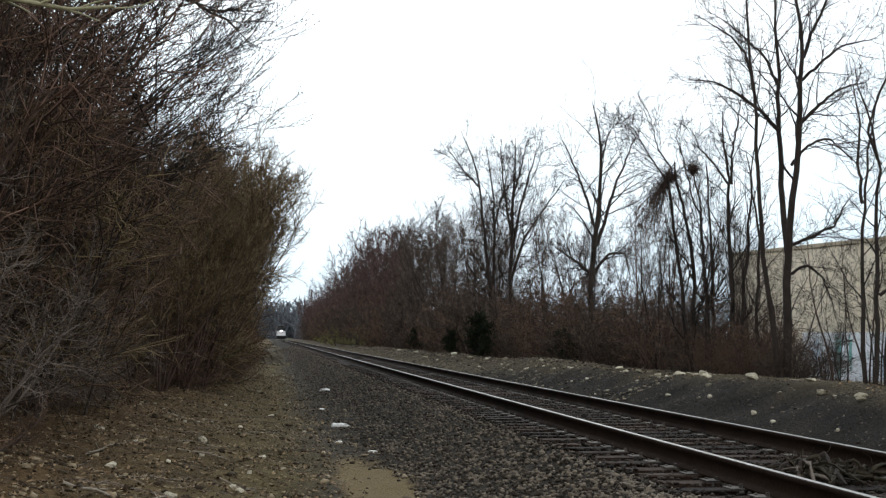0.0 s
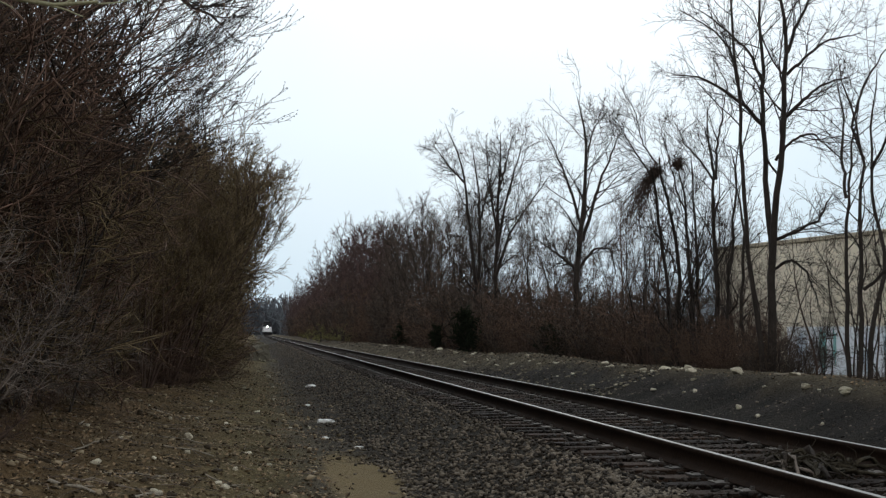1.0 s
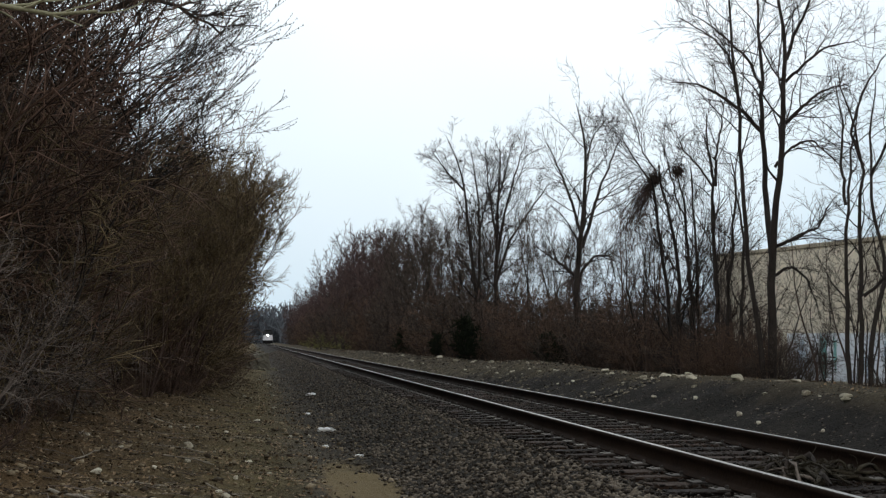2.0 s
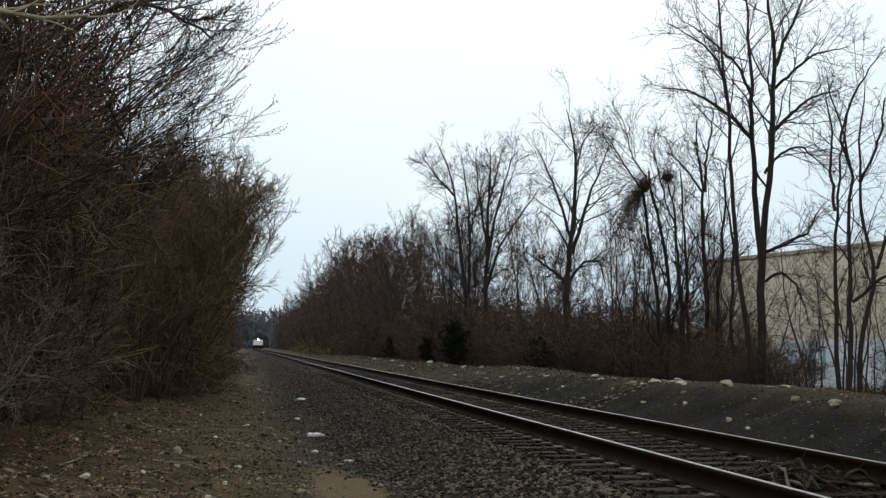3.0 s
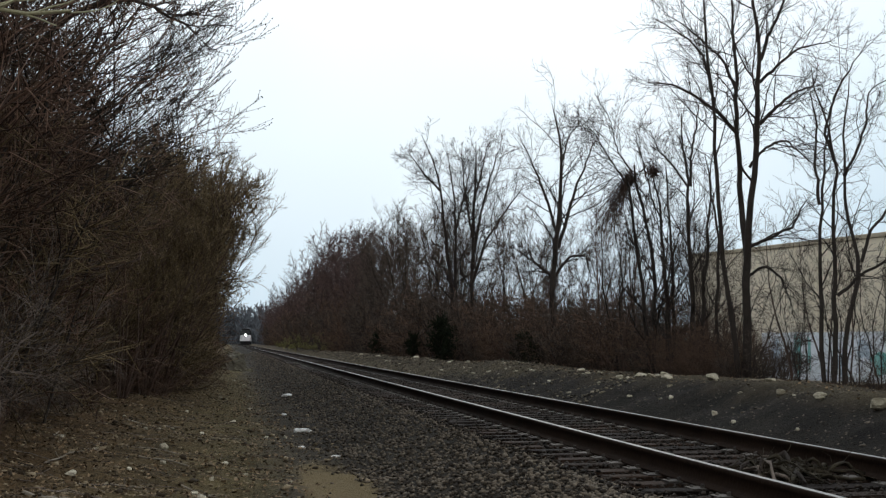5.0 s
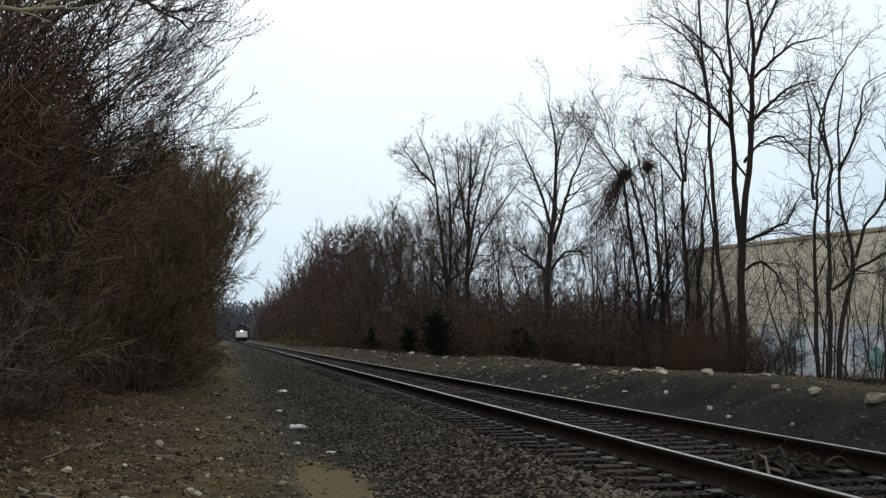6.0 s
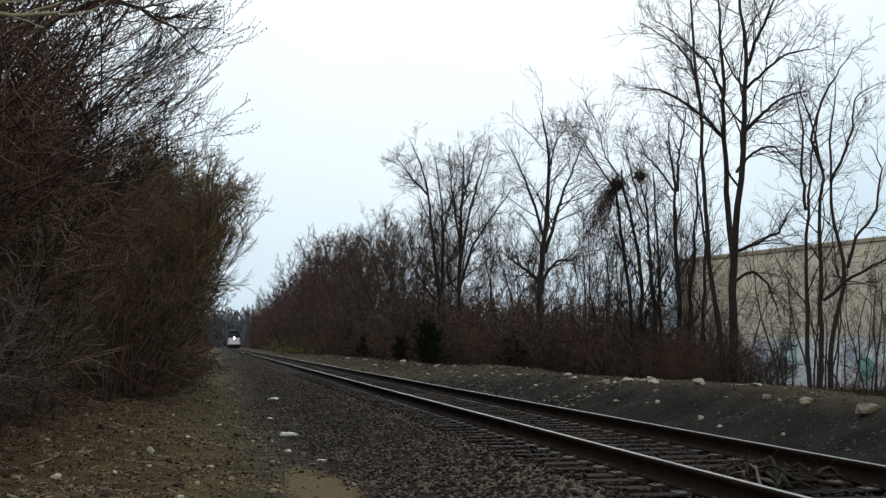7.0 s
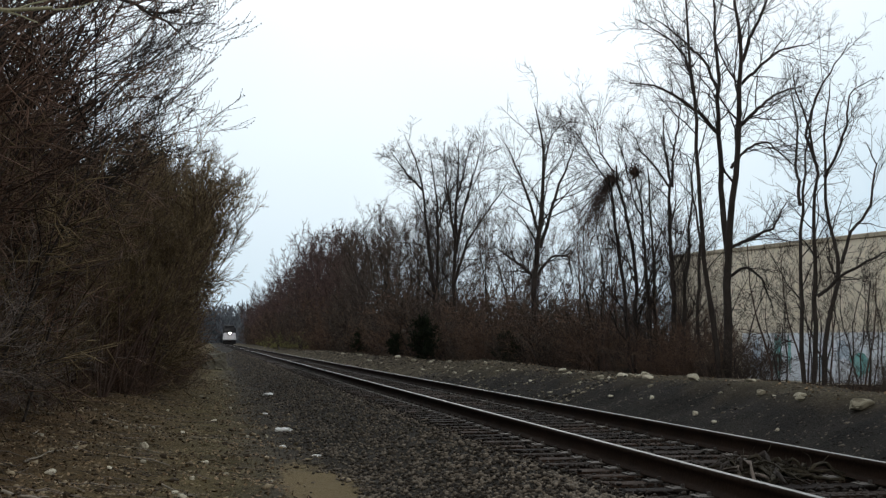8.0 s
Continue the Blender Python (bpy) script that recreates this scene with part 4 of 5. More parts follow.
def build_cedar(seed):
    """A dark evergreen bush: a short stem, drooping sprays of needles."""
    rng = np.random.default_rng(seed)
    ob = tagged(new("evergreen_shrub"), "dark green cedar bush at the brush's foot", "shrub", "evergreens across the track")
    p0, r0 = limbs(rng, np.array([[0, 0, -0.1]]), np.array([[0, 0, 1.0]]), np.array([1.9]), np.array([0.05]), 8, 0.04, 0.02, 0.2)
    s1 = offshoots(rng, p0, r0, np.array([1.9]), 36, 0.04, 1.4, 0.42, 0.4, 0.1)
    p1, r1 = limbs(rng, *s1, 4, 0.15, 0.02, 0.4)
    v, q = tubes(((p0, r0, 6), (p1, r1, 3)))
    raw("trunk", v, q, BARK, ob)
    s2 = offshoots(rng, p1, r1, s1[2], 10, 0.05, 1.1, 0.4, 0.5, 0.1)
    p2, r2 = limbs(rng, s2[0], s2[1], s2[2], np.full(len(s2[0]), 0.02), 1, 0.25, -0.05, 0.5)
    s3 = offshoots(rng, p2, r2, s2[2], 5, 0.05, 1.1, 0.6, 0.8, 0.1)
    p3, r3 = limbs(rng, s3[0], s3[1], np.maximum(s3[2], 0.05), np.full(len(s3[0]), 0.022), 1, 0.25, -0.05, 0.4)
    v, q = tubes(((p2, r2, 3), (p3, r3, 3)))
    raw("foliage", v, q, NEEDLES, ob)
    return ob


cedar = build_cedar(3)
stand(cedar, 8.8, 53.0, 0, 0.92)
for cx, cy, cs, ct in ((9.2, 54.2, 0.8, 80), (8.9, 62, 0.62, 140), (10.0, 43.2, 0.55, 30), (10.1, 42.0, 0.6, 200), (10.0, 40.8, 0.5, 300), (9.4, 82, 0.8, 60)):
    again(cedar, cx, cy, ct, cs)


def build_vines():
    """Dead vines heaped over broken tops and hanging down."""
    for k, (x, y, z, s, drape) in enumerate(((10.16, 31.25, 5.08, 1.1, True), (10.65, 30.85, 5.22, 0.75, False), (11.62, 44.85, 3.0, 1.5, False))):
        rng = np.random.default_rng(90 + k)
        n = 200
        d = unit(rng.normal(0, 1, (n, 3)))
        start = np.array([x, y, z]) + d * rng.uniform(0, 0.14, (n, 1)) * s
        p, r = limbs(rng, start, np.cross(d, rng.normal(0, 1, (n, 3))), rng.uniform(0.2, 0.5, n) * s, np.full(n, 0.006), 5, 0.5, -0.05, 0.6)
        groups = [(p, r, 3)]
        if drape:
            n = 85
            start = np.array([x, y, z]) + rng.normal(0, 0.06, (n, 3))
            way = np.array([-0.55, 0.2, -0.60]) + rng.normal(0, 0.12, (n, 3))
            p, r = limbs(rng, start, way, rng.uniform(0.8, 2.4, n), np.full(n, 0.005), 7, 0.16, -0.12, 0.6)
            groups.append((p, r, 3))
            s2 = offshoots(rng, p, r, np.full(n, 0.8), 6, 0.1, 0.8, 0.5, 0.7, -0.3)
            groups.append((*limbs(rng, s2[0], s2[1], s2[2], np.full(len(s2[0]), 0.004), 3, 0.2, -0.2, 0.6), 3))
        v, q = tubes(groups)
        tagged(raw("vine_tangle", v, q, BARK_RED), "dark clump of dead vines draped over a treetop", "vine", "vines in the trees")


build_vines()


def build_pale_limb():
    """A tree beside the path whose pale limb reaches into the view."""
    rng = np.random.default_rng(17)
    ob = tagged(new("tree"), "pale green-barked leafless tree at the bank's foot", "tree")
    z0 = float(height(-3.4, 8.6))
    p0, r0 = limbs(rng, np.array([[-3.4, 8.6, z0 - 0.2]]), np.array([[0.1, 0.03, 1.0]]), np.array([4.6]), np.array([0.09]), 8, 0.03, 0.03, 0.4)
    v, q = tubes(((p0, r0, 8),))
    raw("trunk", v, q, PALE_BRANCH, ob, smooth=True)
    at = p0[0, 6]
    tip = np.array([-1.10, 8.95, 3.20])
    t = np.linspace(0, 1, 8)[:, None]
    p = at * (1 - t) + tip * t + np.concatenate([np.zeros((1, 3)), rng.normal(0, 0.018, (7, 3))])
    twig = offshoots(rng, p[None], np.linspace(0.034, 0.012, 8)[None], np.array([1.5]), 7, 0.55, 0.5, 0.4, 0.6, 0.1)
    p1, r1 = limbs(rng, *twig, 5, 0.12, 0.03, 0.5)
    v, q = tubes(((p[None], np.linspace(0.034, 0.012, 8)[None], 6), (p1, r1, 5)))
    raw("limb", v, q, PALE_BRANCH, ob, smooth=True)


build_pale_limb()


# ---------------------------------------------------------------- stones, litter and wood on the ground


def scatter_stones(name, x, y, size, mat, label, category, seed, flat=0.7, sunk=0.2, lid=None):
    """Many angular stones on the soil, as one object."""
    rng = np.random.default_rng(seed)
    n = len(x)
    shape = OCTA[None] * rng.uniform(0.6, 1.3, (n, 6, 1)) + rng.normal(0, 0.16, (n, 6, 3))
    a = unit(rng.normal(0, 1, (n, 3)))
    b = unit(np.cross(a, rng.normal(0, 1, (n, 3))))
    turn = np.stack([a, b, np.cross(a, b)], -1)
    shape = np.einsum("nij,nkj->nki", turn, shape) * size[:, None, None]
    shape[..., 2] *= flat
    z = height(x, y) if lid is None else np.full(n, lid)
    v = shape + np.stack([x, y, z + size * (flat - sunk) * 0.8], -1)[:, None]
    f = (OCTA_FACES[None] + 6 * np.arange(n)[:, None, None]).reshape(-1, 3)
    tagged(raw(name, v.reshape(-1, 3), f, mat), label, category, kind="stuff")


def build_gravel():
    rng = np.random.default_rng(41)
    def field(n, x0, x1, y0, y1, near=1.0):
        y = y0 + (y1 - y0) * rng.random(n) ** (1 + near)
        return rng.uniform(x0, x1, n), y
    x, y = field(36000, 0.6, 3.05, 8.5, 150.0, 1.5)
    lone = np.clip((x - 0.7) / 1.1, 0.02, 1) ** 1.4
    bare = lambda x, y: ((x - 1.1) * 2.4) ** 2 + ((y - 13.4) * 0.36) ** 2 < 0.8     # the sandy patch has few stones
    ok = (rng.random(len(x)) < lone) & ~(bare(x, y) & (rng.random(len(x)) < 0.97))
    scatter_stones("ballast", x[ok], y[ok], rng.uniform(0.011, 0.034, ok.sum()), STONE, "dark grey crushed ballast stones", "gravel", 1)
    x, y = field(18000, 2.85, 5.9, 4.0, 50.0, 0.7)
    to_tie = np.abs((y - 2.0 + TIE_STEP / 2) % TIE_STEP - TIE_STEP / 2)
    cover = np.where(x < 3.5, 0.25, 1.0)
    ok = (to_tie > 0.09) | (rng.random(len(x)) < cover)
    ok &= (np.abs(x - NEAR_RAIL) > 0.09) & (np.abs(x - FAR_RAIL) > 0.09)
    scatter_stones("crib_ballast", x[ok], y[ok], rng.uniform(0.012, 0.030, ok.sum()), CRIB, "dark grey ballast stones between the ties", "gravel", 2, lid=-0.192)
    x, y = field(9000, 5.9, 8.8, 8.0, 60.0, 0.6)
    scatter_stones("cinders", x, y, rng.uniform(0.006, 0.026, len(x)) * (1 + 0.9 * (rng.random(len(x)) > 0.94)), CINDER, "dark cinders on the berm", "gravel", 3, 0.45, 0.4)
    x, y = field(9000, -4.0, 1.6, 8.5, 60.0, 0.9)
    ok = ~(bare(x, y) & (rng.random(len(x)) < 0.96))
    x, y = x[ok], y[ok]
    scatter_stones("rubble", x, y, rng.uniform(0.006, 0.028, len(x)) * (1 + 1.2 * (rng.random(len(x)) > 0.91)), BANK_STONE, "small brown and grey stones on the bank", "gravel", 4, 0.6)
    y = 24 + 100 * rng.random(5200) ** 1.4
    x = rng.uniform(6.2, 10.5, 5200)
    scatter_stones("verge_rubble", x, y, rng.uniform(0.012, 0.045, len(x)) * (1 + y / 140), VERGE_STONE, "mixed small stones strewn on the verge", "gravel", 5, 0.5)
    # dead leaves: bent blades
    n = 24000
    x = np.concatenate([rng.uniform(-6, 1.0, n) - 0.5 * rng.random(n) ** 2, 7.9 + 3.1 * rng.random(5000) ** 0.7])
    y = np.concatenate([8.5 + 40 * rng.random(n) ** 1.6, 12 + 50 * rng.random(5000)])
    n = len(x)
    s = rng.uniform(0.014, 0.036, n)
    a = unit(rng.normal(0, 1, (n, 3)) * [1, 1, 0.35])
    b = unit(np.cross(a, rng.normal(0, 0.35, (n, 3)) + [0, 0, 1]))
    up = np.cross(a, b)
    c = np.stack([x, y, height(x, y) + 0.012], -1)
    k = lambda u, w, h: c + a * (u * s)[:, None] + b * (w * s)[:, None] + up * (h * s)[:, None]
    v = np.stack([k(-1, 0, 0.1), k(-0.2, -0.55, 0.35), k(-0.2, 0.55, 0.3), k(0.3, -0.5, 0.3), k(0.3, 0.5, 0.4), k(1, 0, 0.0)], 1).reshape(-1, 3)
    f = (np.array([[0, 1, 2, 2], [1, 3, 4, 2], [3, 5, 4, 4]])[None] + 6 * np.arange(n)[:, None, None]).reshape(-1, 4)
    tri = np.concatenate([f[0::3][:, [0, 1, 2]], f[1::3][:, [0, 1, 2]], f[1::3][:, [0, 2, 3]], f[2::3][:, [0, 1, 2]]])
    tagged(raw("leaf_litter", v, tri, LEAF), "dry brown fallen leaves on the bank", "leaves", kind="stuff")


CRIB = material("oily_ballast_stone", (0.009, 0.0075, 0.006), (0.040, 0.032, 0.026), scale=3, fine=50, bump=0.3, island=0.9)
CINDER = material("cinder", (0.020, 0.0165, 0.0135), (0.17, 0.143, 0.112), scale=3, fine=50, bump=0.3, island=1.0)
VERGE_STONE = material("verge_stone", (0.025, 0.021, 0.016), (0.24, 0.205, 0.15), scale=3, fine=50, bump=0.3, island=1.3)
BANK_STONE = material("bank_stone", (0.042, 0.031, 0.020), (0.27, 0.215, 0.14), scale=3, fine=50, bump=0.3, island=1.2)
build_gravel()


def rock_mesh(seed, mat=None):
    rng = random.Random(seed)
    bm = bmesh.new()
    bmesh.ops.create_icosphere(bm, subdivisions=3, radius=1.0)
    o = Vector((rng.uniform(0, 50), rng.uniform(0, 50), 0))
    cuts = [Vector((rng.gauss(0, 1), rng.gauss(0, 1), rng.gauss(0, 1))).normalized() for _ in range(9)]
    for v in bm.verts:
        d = v.co.normalized()
        for c in cuts:
            over = v.co.dot(c) - 0.5
            if over > 0:
                v.co -= c * over * 0.97
        v.co += d * (0.22 * noise.noise(v.co * 1.3 + o) + 0.06 * noise.noise(v.co * 4 + o))
    me = bpy.data.meshes.new("rock")
    bm.to_mesh(me)
    bm.free()
    me.materials.append(mat or PALE_STONE)
    return me


def build_rocks():
    rng = random.Random(6)
    meshes = [rock_mesh(s) for s in range(6)]
    # across, along, half width, flatness
    berm = ((8.1, 20.6, 0.15, 0.7), (8.1, 22.9, 0.12, 0.6), (8.3, 24.9, 0.16, 0.6), (8.4, 25.6, 0.12, 0.5), (8.5, 24.2, 0.13, 0.6), (8.0, 17.7, 0.09, 0.7), (7.9, 16.2, 0.11, 0.5), (7.2, 18.2, 0.06, 0.9), (7.3, 20.4, 0.06, 0.8), (7.3, 22.6, 0.07, 0.6),
            (7.2, 26.5, 0.08, 0.5), (7.8, 32.3, 0.10, 0.5), (7.6, 37.1, 0.10, 0.5), (7.4, 38.3, 0.10, 0.6), (7.9, 14.6, 0.20, 0.55), (7.8, 15.95, 0.09, 0.5), (8.3, 18.8, 0.08, 0.5), (8.2, 28.5, 0.10, 0.6), (8.6, 30.5, 0.12, 0.5), (8.3, 44, 0.14, 0.5),
            (8.0, 50, 0.15, 0.5), (8.4, 57, 0.18, 0.5), (7.7, 62, 0.16, 0.5), (8.1, 70, 0.2, 0.5), (8.3, 80, 0.22, 0.5), (7.2, 24.4, 0.05, 0.7), (7.0, 17.0, 0.05, 0.7), (7.1, 15.2, 0.045, 0.7), (7.5, 29.4, 0.07, 0.5))
    bank = ((-0.83, 17.3, 0.085, 0.8), (-0.07, 15.6, 0.075, 0.5), (-0.78, 10.9, 0.07, 0.6), (-1.53, 13.0, 0.07, 0.6), (0.2, 14.2, 0.04, 0.6), (-0.4, 20.5, 0.06, 0.6), (0.1, 24.0, 0.07, 0.6), (0.5, 29.0, 0.09, 0.5), (-0.2, 33.0, 0.09, 0.5),
            (0.5, 42.0, 0.12, 0.5), (0.2, 50.0, 0.14, 0.5), (-1.0, 13.6, 0.045, 0.6), (-1.2, 19.4, 0.05, 0.7), (0.6, 20.4, 0.05, 0.5), (-0.3, 12.4, 0.05, 0.5), (0.75, 16.8, 0.035, 0.5))
    more = random.Random(61)
    berm += tuple((more.gauss(8.5, 0.22), more.gauss(25.3, 1.0), more.uniform(0.06, 0.15), more.uniform(0.45, 0.7)) for _ in range(9))
    berm += tuple((more.gauss(8.0, 0.5), more.uniform(14, 58), more.uniform(0.03, 0.10), more.uniform(0.45, 0.7)) for _ in range(34))
    bank += tuple((more.uniform(-2.4, 1.0), 10 + 45 * more.random() ** 1.3, more.uniform(0.02, 0.055), more.uniform(0.5, 0.8)) for _ in range(30))
    for spots, label, group in ((berm, "pale weathered rock on the cinder berm", "rocks on the berm"), (bank, "pale weathered rock on the bank", "rocks on the bank")):
        for x, y, r, flat in spots:
            ob = tagged(new("rock", meshes[rng.randrange(6)]), label, "rock", group)
            ob.matrix_basis = pose(x, y, float(height(x, y)) + r * flat * 0.45, 0, 0, rng.uniform(0, 360)) @ Matrix.Diagonal((r, r * rng.uniform(0.7, 1.0), r * flat, 1))


build_rocks()


def build_block():
    """A broken concrete block heaped with stones beside the path."""
    rng = random.Random(8)
    bm = bmesh.new()
    box(bm, -0.58, 0.58, -0.5, 0.5, -0.3, 0.85, 0.05)
    bmesh.ops.subdivide_edges(bm, edges=bm.edges[:], cuts=3, use_grid_fill=True)
    for v in bm.verts:
        narrow = 1 - 0.22 * max(0.0, v.co.z)
        v.co.x, v.co.y = v.co.x * narrow, v.co.y * narrow
        v.co += 0.16 * noise.noise_vector(v.co * 2.6) + 0.05 * noise.noise_vector(v.co * 7.0)
    x0, y0 = 0.25, 67.0
    z0 = float(height(x0, y0))
    ob = tagged(part("concrete_block", bm, CONCRETE), "broken weathered concrete block beside the path", "concrete block")
    ob.matrix_basis = pose(x0, y0, z0, 2, -3, 12)
    for dx, dy, dz, r in ((-0.25, 0.0, 0.84, 0.22), (0.2, -0.1, 0.82, 0.2), (0.0, 0.25, 0.84, 0.2), (-0.75, -0.7, 0.0, 0.26), (0.75, -0.8, 0.0, 0.22), (0.1, -1.1, 0.0, 0.24), (0.9, -1.9, 0.0, 0.18), (-0.6, -2.2, 0.0, 0.2), (0.3, -3.4, 0.0, 0.16)):
        x, y = x0 + dx, y0 + dy
        st = tagged(new("stone", rock_mesh(30 + int(100 * r), MOSSY)), "pale broken stone heaped at a concrete block", "stone", "stones at the block")
        st.matrix_basis = pose(x, y, (z0 if dz else float(height(x, y))) + dz + 0.3 * r, 0, 0, rng.uniform(0, 360)) @ Matrix.Diagonal((r, 0.8 * r, 0.6 * r, 1))


MOSSY = material("mossy_stone", (0.05, 0.044, 0.028), (0.19, 0.172, 0.115), scale=2.2, fine=25, bump=0.7)
build_block()


def build_litter():
    rng = random.Random(14)
    # across, along, length, width, height: crumpled paper and plastic
    for x, y, lx, ly, lz in ((1.17, 21.1, 0.13, 0.06, 0.045), (1.30, 21.3, 0.08, 0.06, 0.03), (1.43, 17.2, 0.07, 0.04, 0.025), (1.05, 18.6, 0.05, 0.05, 0.03), (1.62, 36.0, 0.14, 0.16, 0.05), (1.10, 26.5, 0.07, 0.05, 0.02)):
        bm = bmesh.new()
        bmesh.ops.create_icosphere(bm, subdivisions=2, radius=1.0)
        o = Vector((rng.uniform(0, 90), 0, 0))
        for v in bm.verts:
            v.co *= 1 + 0.8 * noise.noise(v.co * 1.9 + o)
            v.co = Vector((v.co.x * lx, v.co.y * ly, v.co.z * lz))
        ob = tagged(part("paper_scrap", bm, WHITE_TRASH), "crumpled white paper scrap on the path", "litter", "litter on the path")
        ob.matrix_basis = pose(x, y, float(height(x, y)) + lz * 0.6, 0, 0, rng.uniform(-20, 20))


build_litter()


DRY_WOOD = material("dry_wood", (0.12, 0.10, 0.075), (0.34, 0.30, 0.24), scale=6, fine=50, bump=0.4)


def build_sticks():
    rng = np.random.default_rng(23)
    spots = ((-1.62, 10.75, 145, 0.75, 0.018), (-0.9, 10.2, 20, 0.6, 0.014), (-1.0, 14.9, 130, 0.8, 0.012), (-0.45, 12.9, 150, 0.7, 0.011), (-1.9, 14.0, 10, 0.9, 0.012), (-0.6, 16.2, -60, 0.7, 0.010), (-2.1, 16.5, -20, 1.0, 0.012), (-1.4, 12.1, 60, 0.8, 0.009), (0.3, 19.3, -80, 0.6, 0.010), (-1.6, 21.0, 30, 1.1, 0.014), (8.3, 19.5, 70, 0.7, 0.012))
    for x, y, turn, ln, r in spots:
        a = math.radians(turn)
        way = np.array([[math.sin(a), math.cos(a), 0.0]])
        p, rad = limbs(rng, np.array([[x, y, 0.0]]), way, np.array([ln]), np.array([r]), 8, 0.10, 0.0, 0.5)
        s = offshoots(rng, p, rad, np.array([ln]), 3, 0.3, 0.7, 0.3, 0.6, 0.1)
        p1, r1 = limbs(rng, *s, 4, 0.15, 0.0, 0.5)
        p[..., 2] = height(p[..., 0], p[..., 1]) + 0.7 * rad
        p1[..., 2] = height(p1[..., 0], p1[..., 1]) + r1 + 0.02 * np.linspace(0, 1, 5)[None]
        v, q = tubes(((p, rad, 6), (p1, r1, 4)))
        tagged(raw("fallen_stick", v, q, DRY_WOOD, smooth=True), "weathered fallen stick lying on the ground", "stick", "fallen sticks")


build_sticks()


def build_twig_litter():
    rng = np.random.default_rng(55)
    n = 700
    y = 8.8 + 22 * rng.random(n) ** 1.6
    x = rng.uniform(-4.5, 0.6, n)
    a = rng.uniform(0, 2 * np.pi, n)
    p, r = limbs(rng, np.stack([x, y, np.zeros(n)], 1), np.stack([np.cos(a), np.sin(a), np.zeros(n)], 1), rng.uniform(0.12, 0.55, n), rng.uniform(0.002, 0.006, n), 4, 0.2, 0.0, 0.5)
    p[..., 2] = height(p[..., 0], p[..., 1]) + 0.012 + np.abs(rng.normal(0, 0.012, p.shape[:2]))
    v, q = tubes(((p, r, 3),))
    tagged(raw("twig_litter", v, q, BARK_GREY), "thin dry twigs strewn over the bank", "twigs", kind="stuff")


build_twig_litter()


def build_branch_heap():
    """Rotten, mossy branches that lie between the rails."""
    rng = np.random.default_rng(33)
    ob = tagged(new("branch_heap"), "heap of rotten mossy branches between the rails", "branches")
    n = 38
    start = np.stack([rng.uniform(4.02, 4.55, n), rng.uniform(9.45, 10.15, n), np.full(n, -0.15)], 1)
    way = np.array([0.5, -0.62, 0.12]) + rng.normal(0, 0.28, (n, 3))
    ln = rng.uniform(0.35, 0.9, n)
    p, r = limbs(rng, start, way, ln, rng.uniform(0.009, 0.026, n), 9, 0.26, -0.06, 0.55)
    p[..., 2] = -0.165 + 0.15 * np.abs(rng.normal(0, 0.7, p.shape[:2])) * np.sin(np.linspace(0.2, 2.9, p.shape[1]))[None]
    p[:, 1:-1, 2] = (p[:, :-2, 2] + p[:, 1:-1, 2] + p[:, 2:, 2]) / 3
    r = r * rng.uniform(0.8, 1.15, r.shape)
    for k in range(n):
        v, q = tubes(((p[k:k + 1], r[k:k + 1], 8),))
        raw("branch", v + rng.normal(0, 0.006, v.shape), q, (ROTTEN, BARK, ROTTEN, BARK, ROTTEN, BARK_GREY)[k % 6], ob)
    s = offshoots(rng, p, r, ln, 6, 0.0, 1.3, 0.22, 0.16, -0.1)
    p1, r1 = limbs(rng, s[0], s[1], s[2], np.full(len(s[0]), 0.004), 3, 0.35, -0.1, 0.4)
    v, q = tubes(((p1, r1, 4),))
    tagged(raw("splinter", v, q, ROTTEN, ob), kind="stuff")


ROTTEN = material("rotten_wood", (0.009, 0.007, 0.005), (0.060, 0.050, 0.033), scale=9, fine=50, bump=0.9)
build_branch_heap()


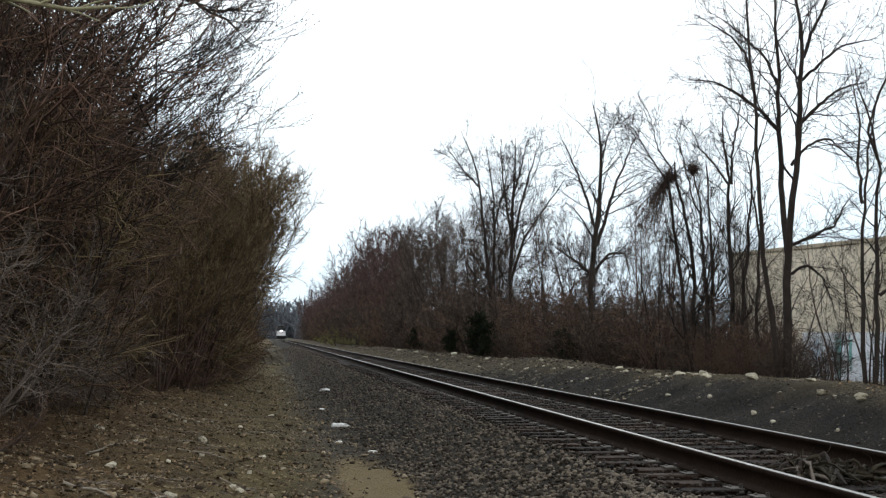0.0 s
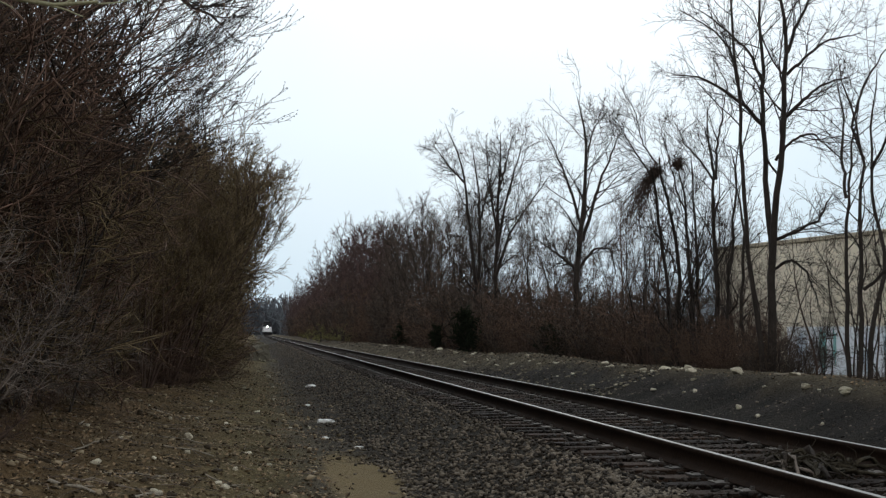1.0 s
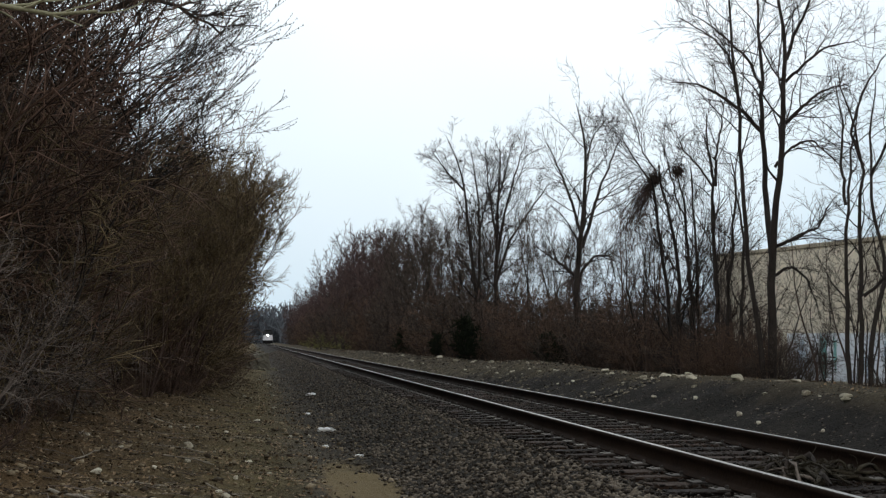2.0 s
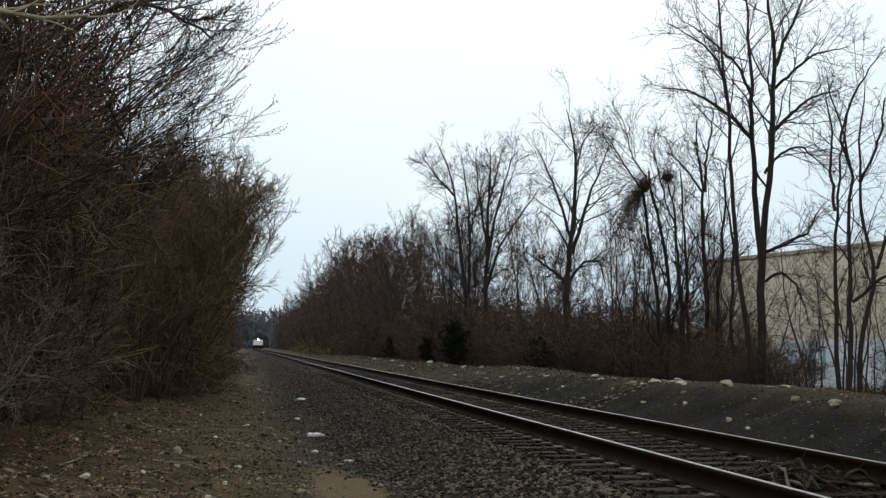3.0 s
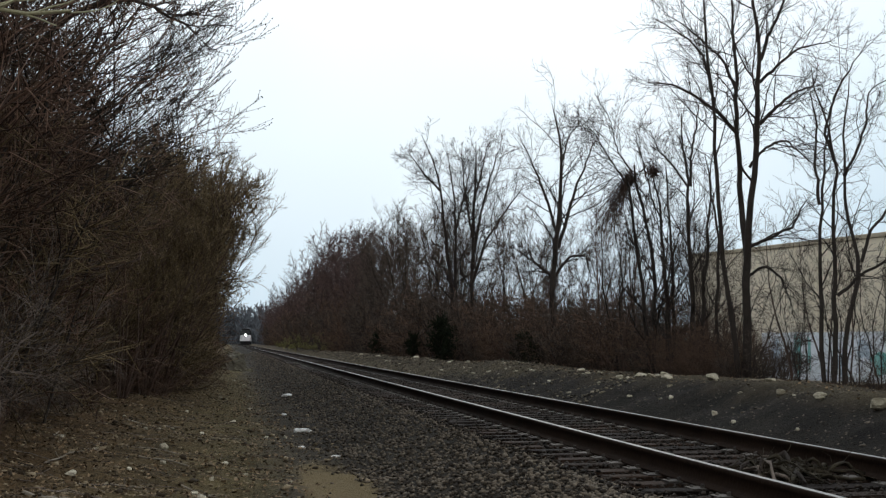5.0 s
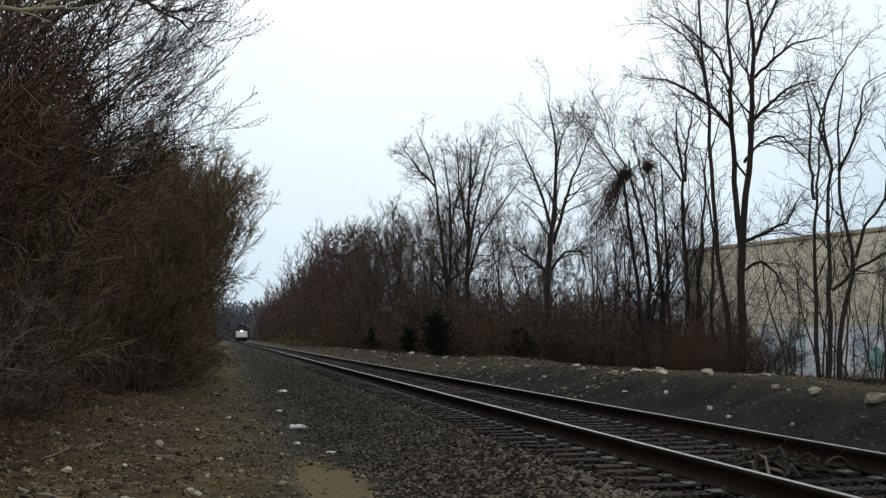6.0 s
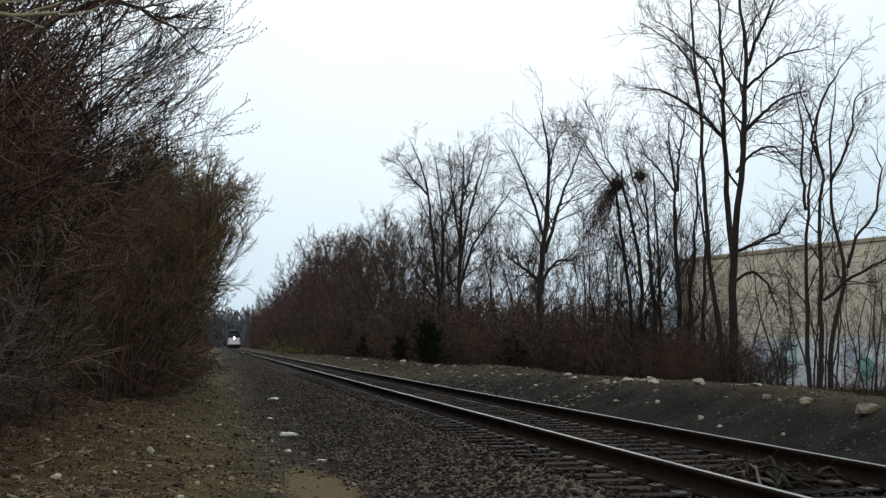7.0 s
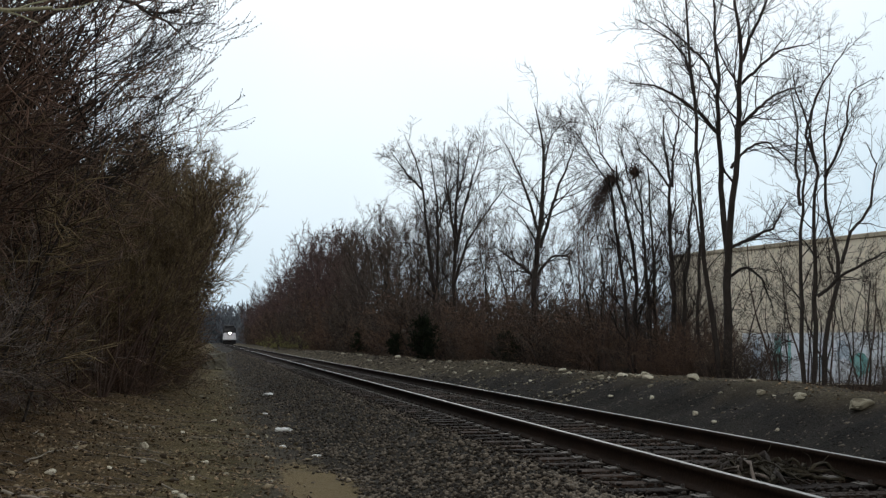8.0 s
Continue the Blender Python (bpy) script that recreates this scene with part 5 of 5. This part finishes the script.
# ---------------------------------------------------------------- the locomotive
def build_locomotive():
    loco = tagged(new("locomotive"), "dark locomotive with a white nose and lit headlight", "locomotive")
    # local y = 0 at the front, the body runs back along +y; z = 0 at the rail heads
    bm = bmesh.new()
    box(bm, -1.52, 1.52, 0.5, 18.5, 1.15, 3.9, 0.18)
    for v in bm.verts:
        if v.co.z > 3.0:
            v.co.x *= 0.93
    part("body", bm, LOCO_DARK, loco)
    bm = bmesh.new()
    box(bm, -1.12, 1.12, 0.8, 18.0, 3.8, 4.4, 0.25)
    part("roof", bm, LOCO_DARK, loco)
    bm = bmesh.new()
    box(bm, -1.50, 1.50, 0.0, 1.2, 1.05, 2.65, 0.14)
    for v in bm.verts:
        if v.co.z > 2.0:
            v.co.x *= 0.90
            v.co.y += 0.25 * (1 - v.co.y / 1.2)
    part("nose", bm, LOCO_WHITE, loco, "white painted nose")
    for x in (-0.72, 0.72):
        bm = bmesh.new()
        box(bm, x - 0.55, x + 0.55, 0.47, 0.53, 2.95, 3.65, 0.03)
        part("windscreen", bm, GLASS, loco)
    bm = bmesh.new()
    box(bm, -1.45, 1.45, 0.05, 0.6, 0.15, 1.18, 0.08)
    part("pilot", bm, LOCO_DARK, loco, "black steel pilot")
    bm = bmesh.new()
    bmesh.ops.create_cone(bm, cap_ends=True, segments=20, radius1=0.24, radius2=0.20, depth=0.10, matrix=Matrix.Translation((0, -0.06, 2.62)) @ Matrix.Rotation(radians(90), 4, "X"))
    part("headlight", bm, LAMP, loco, "lit white headlight")
    bm = bmesh.new()
    box(bm, -0.42, 0.42, -0.02, 0.6, 2.18, 2.86, 0.10)
    part("headlight_housing", bm, LOCO_DARK, loco, "dark headlight housing")
    bm = bmesh.new()
    box(bm, -0.30, 0.30, -0.30, 0.1, 0.72, 0.98, 0.05)
    part("coupler", bm, STEEL, loco)
    for x in (-1.2, 1.2):
        bm = bmesh.new()
        box(bm, x - 0.03, x + 0.03, -0.06, 0.0, 0.9, 2.3, 0.01)
        part("handrail", bm, STEEL, loco)
    for y in (3.5, 14.5):
        bm = bmesh.new()
        box(bm, -1.2, 1.2, y - 1.9, y + 1.9, 0.45, 0.95, 0.06)
        part("bogie_frame", bm, LOCO_DARK, loco)
        for dy in (-1.35, 1.35):
            bm = bmesh.new()
            for x in (-0.7525, 0.7525):
                bmesh.ops.create_cone(bm, cap_ends=True, segments=24, radius1=0.48, radius2=0.48, depth=0.13, matrix=Matrix.Translation((x, y + dy, 0.482)) @ Matrix.Rotation(radians(90), 4, "Y"))
            bmesh.ops.create_cone(bm, cap_ends=True, segments=10, radius1=0.08, radius2=0.08, depth=1.4, matrix=Matrix.Translation((0, y + dy, 0.482)) @ Matrix.Rotation(radians(90), 4, "Y"))
            part("wheelset", bm, STEEL, loco)
    return loco


LOCO = build_locomotive()


def motions():
    mid = (NEAR_RAIL + FAR_RAIL) / 2
    walk(LOCO, [(t, pose(mid, 415 - 15.6 * t, 0)) for t in (0.0, 2.0, 4.0, 6.0, 8.0)])


motions()
